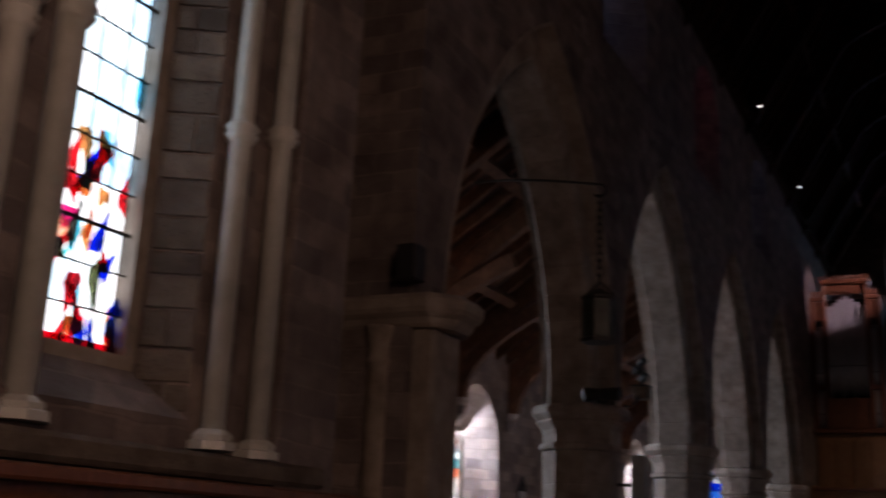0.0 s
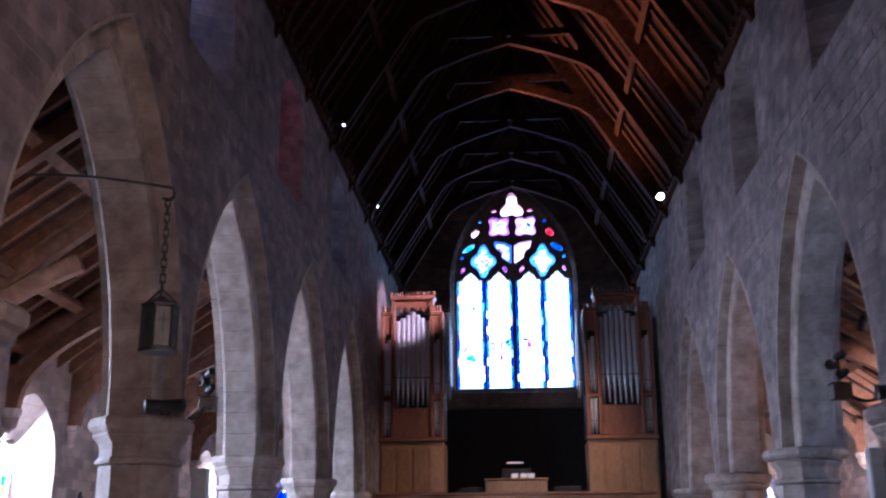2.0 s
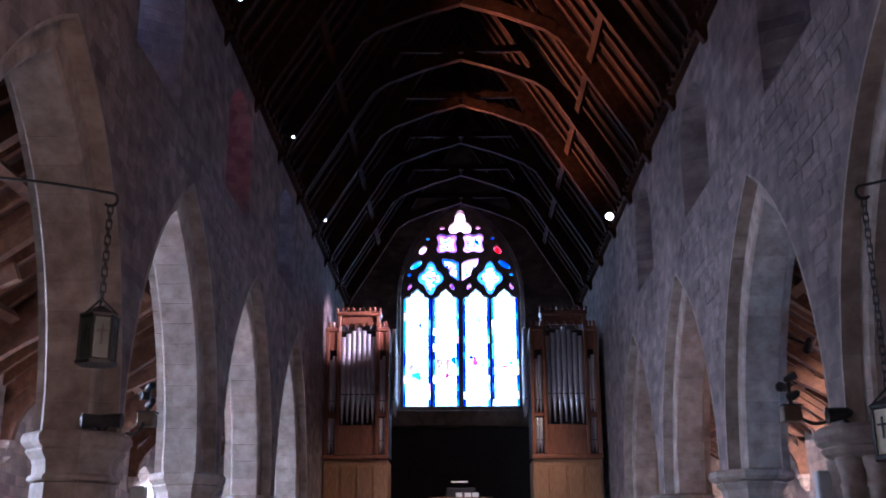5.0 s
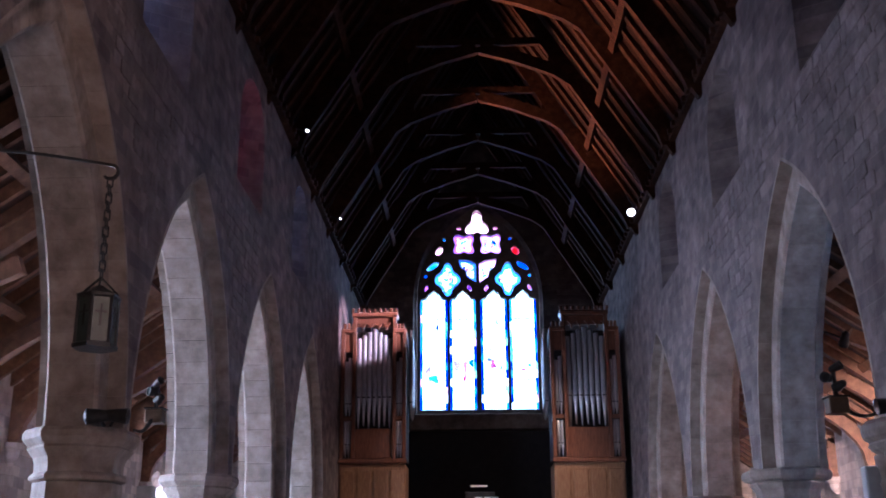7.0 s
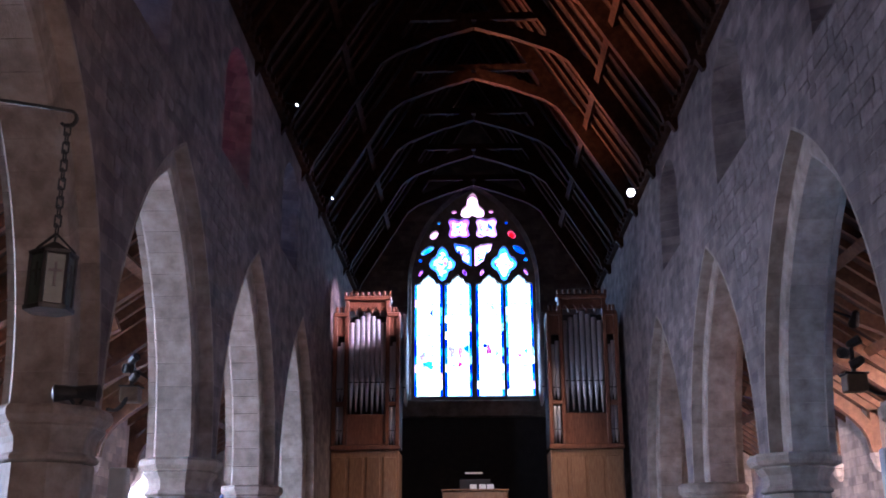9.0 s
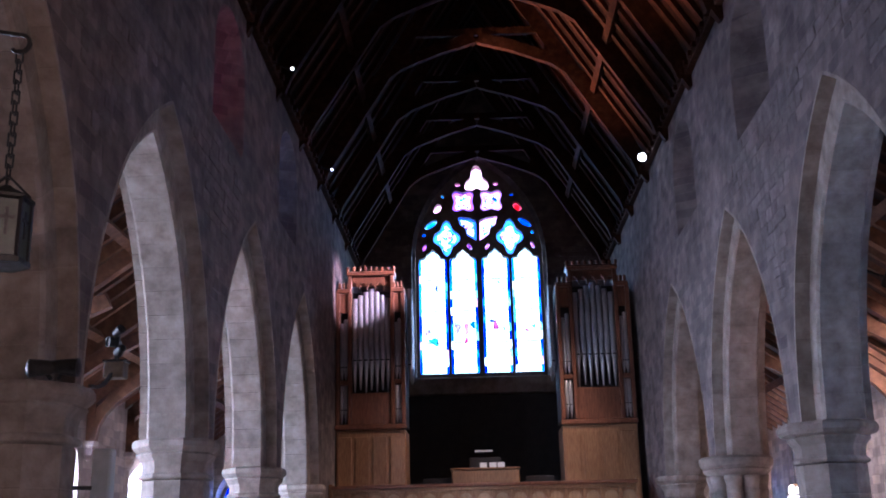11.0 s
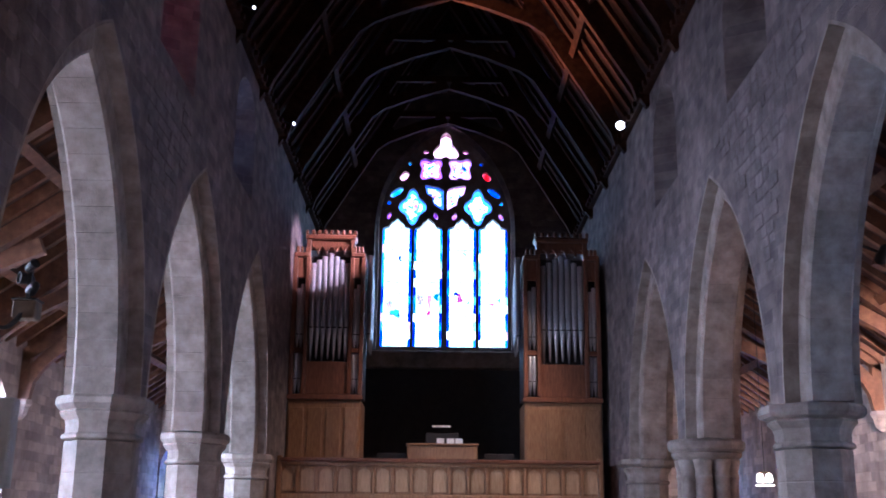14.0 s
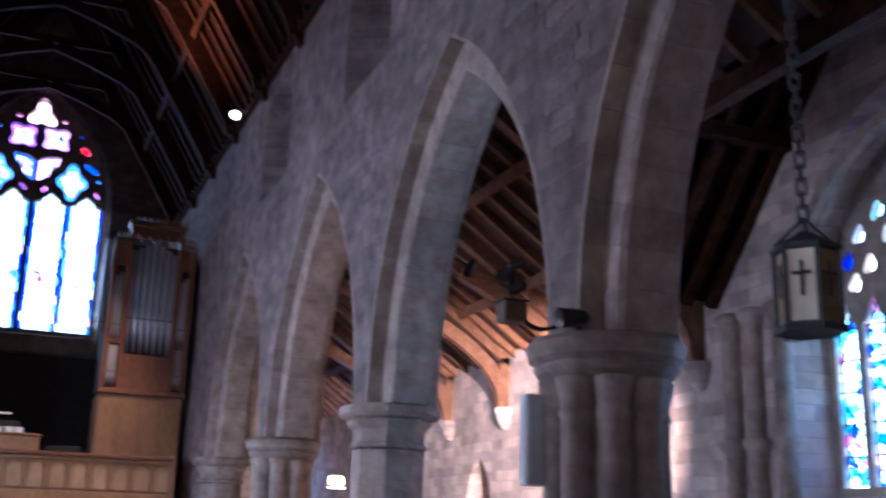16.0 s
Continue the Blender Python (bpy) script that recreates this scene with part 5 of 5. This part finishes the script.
def spotlight_cluster(x, y, z, arm):
    """Black spotlights on a boxed tray, held by an iron arm from a pier capital."""
    t = tagged(empty("spotlight_cluster", x, y, z), "black spotlight cluster on a bracket beside a pier capital", "spotlight", "spotlight clusters")
    bm = bmesh.new()
    pts = [Vector(arm).lerp(Vector((0, 0, -0.26)), i / 8) + Vector((0, 0, -0.1 * math.sin(math.pi * i / 8))) for i in range(9)]
    for a, b in zip(pts, pts[1:]):
        bar(bm, a, b, 0.035, 0.035)
    part("bracket_arm", bm, IRON, t)
    part("tray", box(bmesh.new(), -0.11, 0.11, -0.1, 0.1, -0.4, -0.22, 0.012), OLD_BOX, t, "dull brown wooden box")
    part("tray_lid", box(bmesh.new(), -0.125, 0.125, -0.115, 0.115, -0.22, -0.2, 0.006), IRON, t)
    part("stem", bar(bmesh.new(), (0, 0, -0.2), (0, 0, 0.12), 0.04, 0.04, up=(1, 0, 0)), IRON, t)
    for k, (dx, dy, dz, r) in enumerate(((0.05, -0.03, -0.08, 0.055), (-0.05, 0.04, 0.02, 0.06), (0.01, -0.05, 0.12, 0.05))):
        bm = lathe(bmesh.new(), [(r * 0.4, 0.075), (r * 0.8, 0.05), (r, -0.04), (r * 1.05, -0.08), (r * 0.85, -0.08), (r * 0.8, -0.06)], 12)
        bmesh.ops.transform(bm, matrix=pose(dx, dy, dz, 70 + 20 * k, 0, 40 + 95 * k), verts=bm.verts)
        part("spotlight", bm, IRON, t)


OLD_BOX = material("dull brown box wood", [(0.1, 0.065, 0.035), (0.14, 0.09, 0.05), (0.19, 0.13, 0.075)], 8, 0.6, bump=0.1)
spotlight_cluster(-4.41, 15.32, 3.98, (-0.1, -0.5, -0.55))
spotlight_cluster(3.76, 13.82, 3.8, (0.5, 0.1, -0.36))
floodlight(6.1, 20.0, 5.6, (6.5, 24, 3), LENS, "small floodlight under the aisle roof", (-0.5, 0, 0.2))

# ---- aisle lamps, plaques ----


def pendant(x, y, z):
    t = tagged(empty("pendant_lamp", x, y, z), "lit white twin pendant lamp in the aisle", "lamp", "pendant lamps in the aisles")
    for dx in (-0.1, 0.1):
        part("shade", lathe(bmesh.new(), [(0.06, 0.0), (0.085, 0.05), (0.07, 0.16), (0.03, 0.2)], 12, dx, 0, 0), GLOW_WARM, t, smooth=True)
    part("bar", bar(bmesh.new(), (-0.12, 0, 0.22), (0.12, 0, 0.22), 0.03, 0.03), BRASS, t)
    part("tray", lathe(bmesh.new(), [(0.2, -0.08), (0.21, -0.06), (0.2, -0.05)], 14), GLOW_WARM, t)
    part("rod", bar(bmesh.new(), (0, 0, 0.2), (0, 0, 7.42 - z), 0.012, 0.012, up=(1, 0, 0)), IRON, t)


pendant(7.05, 29.5, 2.75)


def plaque(x, y, z, w, h):
    t = tagged(empty("wall_plaque", x, y, z), "white marble wall tablet in a dark pointed frame", "plaque", "wall tablets")
    part("tablet", box(bmesh.new(), 0, 0.05, -w / 2, w / 2, 0, h, 0.01), WHITE, t)
    part("frame", box(bmesh.new(), -0.01, 0.03, -w / 2 - 0.06, w / 2 + 0.06, -0.08, h + 0.08, 0.02), IRON, t)
    bm = bmesh.new()
    a = [bm.verts.new(v) for v in ((0.0, -w / 2, h + 0.08), (0.0, w / 2, h + 0.08), (0.0, 0, h + 0.35), (0.05, -w / 2, h + 0.08), (0.05, w / 2, h + 0.08), (0.05, 0, h + 0.35))]
    for f in ((0, 1, 2), (3, 5, 4), (0, 3, 4, 1), (1, 4, 5, 2), (2, 5, 3, 0)):
        bm.faces.new([a[k] for k in f])
    part("pediment", bm, IRON, t)


plaque(-AISLE, 23.7, 2.0, 0.4, 0.65)
plaque(-AISLE, 18.4, 1.6, 0.4, 0.65)

# shafts that flank the transept window, with a hood over it
for y in (17.15, 17.75, 18.25):
    t = tagged(empty("window_shaft", AISLE - 0.06, y, 0), "pinkish stone shaft beside the transept window", "shaft", "shafts beside the transept window")
    part("shaft", lathe(bmesh.new(), [(0.14, 0), (0.14, 2.78), (0.17, 2.8), (0.15, 2.84), (0.2, 2.92), (0.22, 2.96), (0.22, 3.03), (0.14, 3.06), (0.14, 4.5), (0.16, 4.53), (0.14, 4.56), (0.19, 4.72), (0.23, 4.78), (0.23, 4.86), (0.16, 4.9)], 12), ASHLAR, t, smooth=True)
bm = bmesh.new()
row = []
for i in range(25):
    px, pz = arc(2.15, 2.6, i / 12)
    row.append((Vector((AISLE - 0.03, 14.85 + px, 4.3 + pz)), Vector((1, 0, 0)), Vector((0, px, pz + 0.3)).normalized()))
sweep(bm, row, [(-0.1, -0.1), (0.06, -0.14), (0.06, 0.1), (-0.1, 0.06)])
tagged(part("hood_mould", bm, ASHLAR), "moulded stone hood over the transept window", "hood mould", kind="structure")

# ---- rubble stones that stand proud of the near nave walls ----
STONE = material("rough rubble stone", [(0.15, 0.113, 0.106), (0.22, 0.176, 0.167), (0.30, 0.248, 0.228)], 4, 0.9, bump=0.5, per_piece=0.22)
bm = box(bmesh.new(), -0.5, 0.5, -0.5, 0.5, -0.5, 0.5)
bmesh.ops.bevel(bm, geom=bm.edges[:], offset=0.09, segments=1, affect="EDGES")
ROUGH = [finish("stone", bm, STONE)]
for k in range(5):
    m2 = ROUGH[0].copy()
    r2 = random.Random(k)
    for v in m2.vertices:
        v.co += Vector((0, r2.uniform(-0.07, 0.07), r2.uniform(-0.07, 0.07)))
    ROUGH.append(m2)


def in_arch(apexes, y, z, margin):
    for c in apexes:
        a = SPAN
        if abs(y - c) < a + margin and z < SPRING + arch_height(a + margin, RISE + margin * 1.6, y - c):
            return True
    return False


def rubble(parent, P, apexes, y0, y1, z0, z1, seed, limit):
    rng = random.Random(seed)
    z, n = z0, 0
    while z < z1 and n < limit:
        h = rng.uniform(0.15, 0.24)
        y = y0 + rng.uniform(0, 0.3)
        while y < y1 and n < limit:
            w = rng.uniform(0.2, 0.48)
            if not any(in_arch(apexes, yy, zz, 0.36) for yy in (y, y + w) for zz in (z, z + h)):
                proud = rng.uniform(0.006, 0.02)
                ob = new("stone", ROUGH[rng.randrange(6)])
                ob.parent = parent
                ob.matrix_basis = Matrix.Translation(P(y + w / 2, -proud + 0.03, z + h / 2)) @ Matrix.Rotation(rng.uniform(-0.05, 0.05), 4, "X") @ Matrix.Diagonal((0.06, w - 0.02, h - 0.02, 1))
                n += 1
            y += w
        z += h


rubble(wall_left, left_side, LEFT_APEX, 12.4, 21.6, 4.0, 8.3, 1, 150)
rubble(wall_left, left_side, LEFT_APEX, 9.0, 17.0, 7.9, 8.5, 3, 60)
rubble(wall_right, right_side, RIGHT_APEX, 12.2, 23.5, 4.0, 8.4, 2, 210)
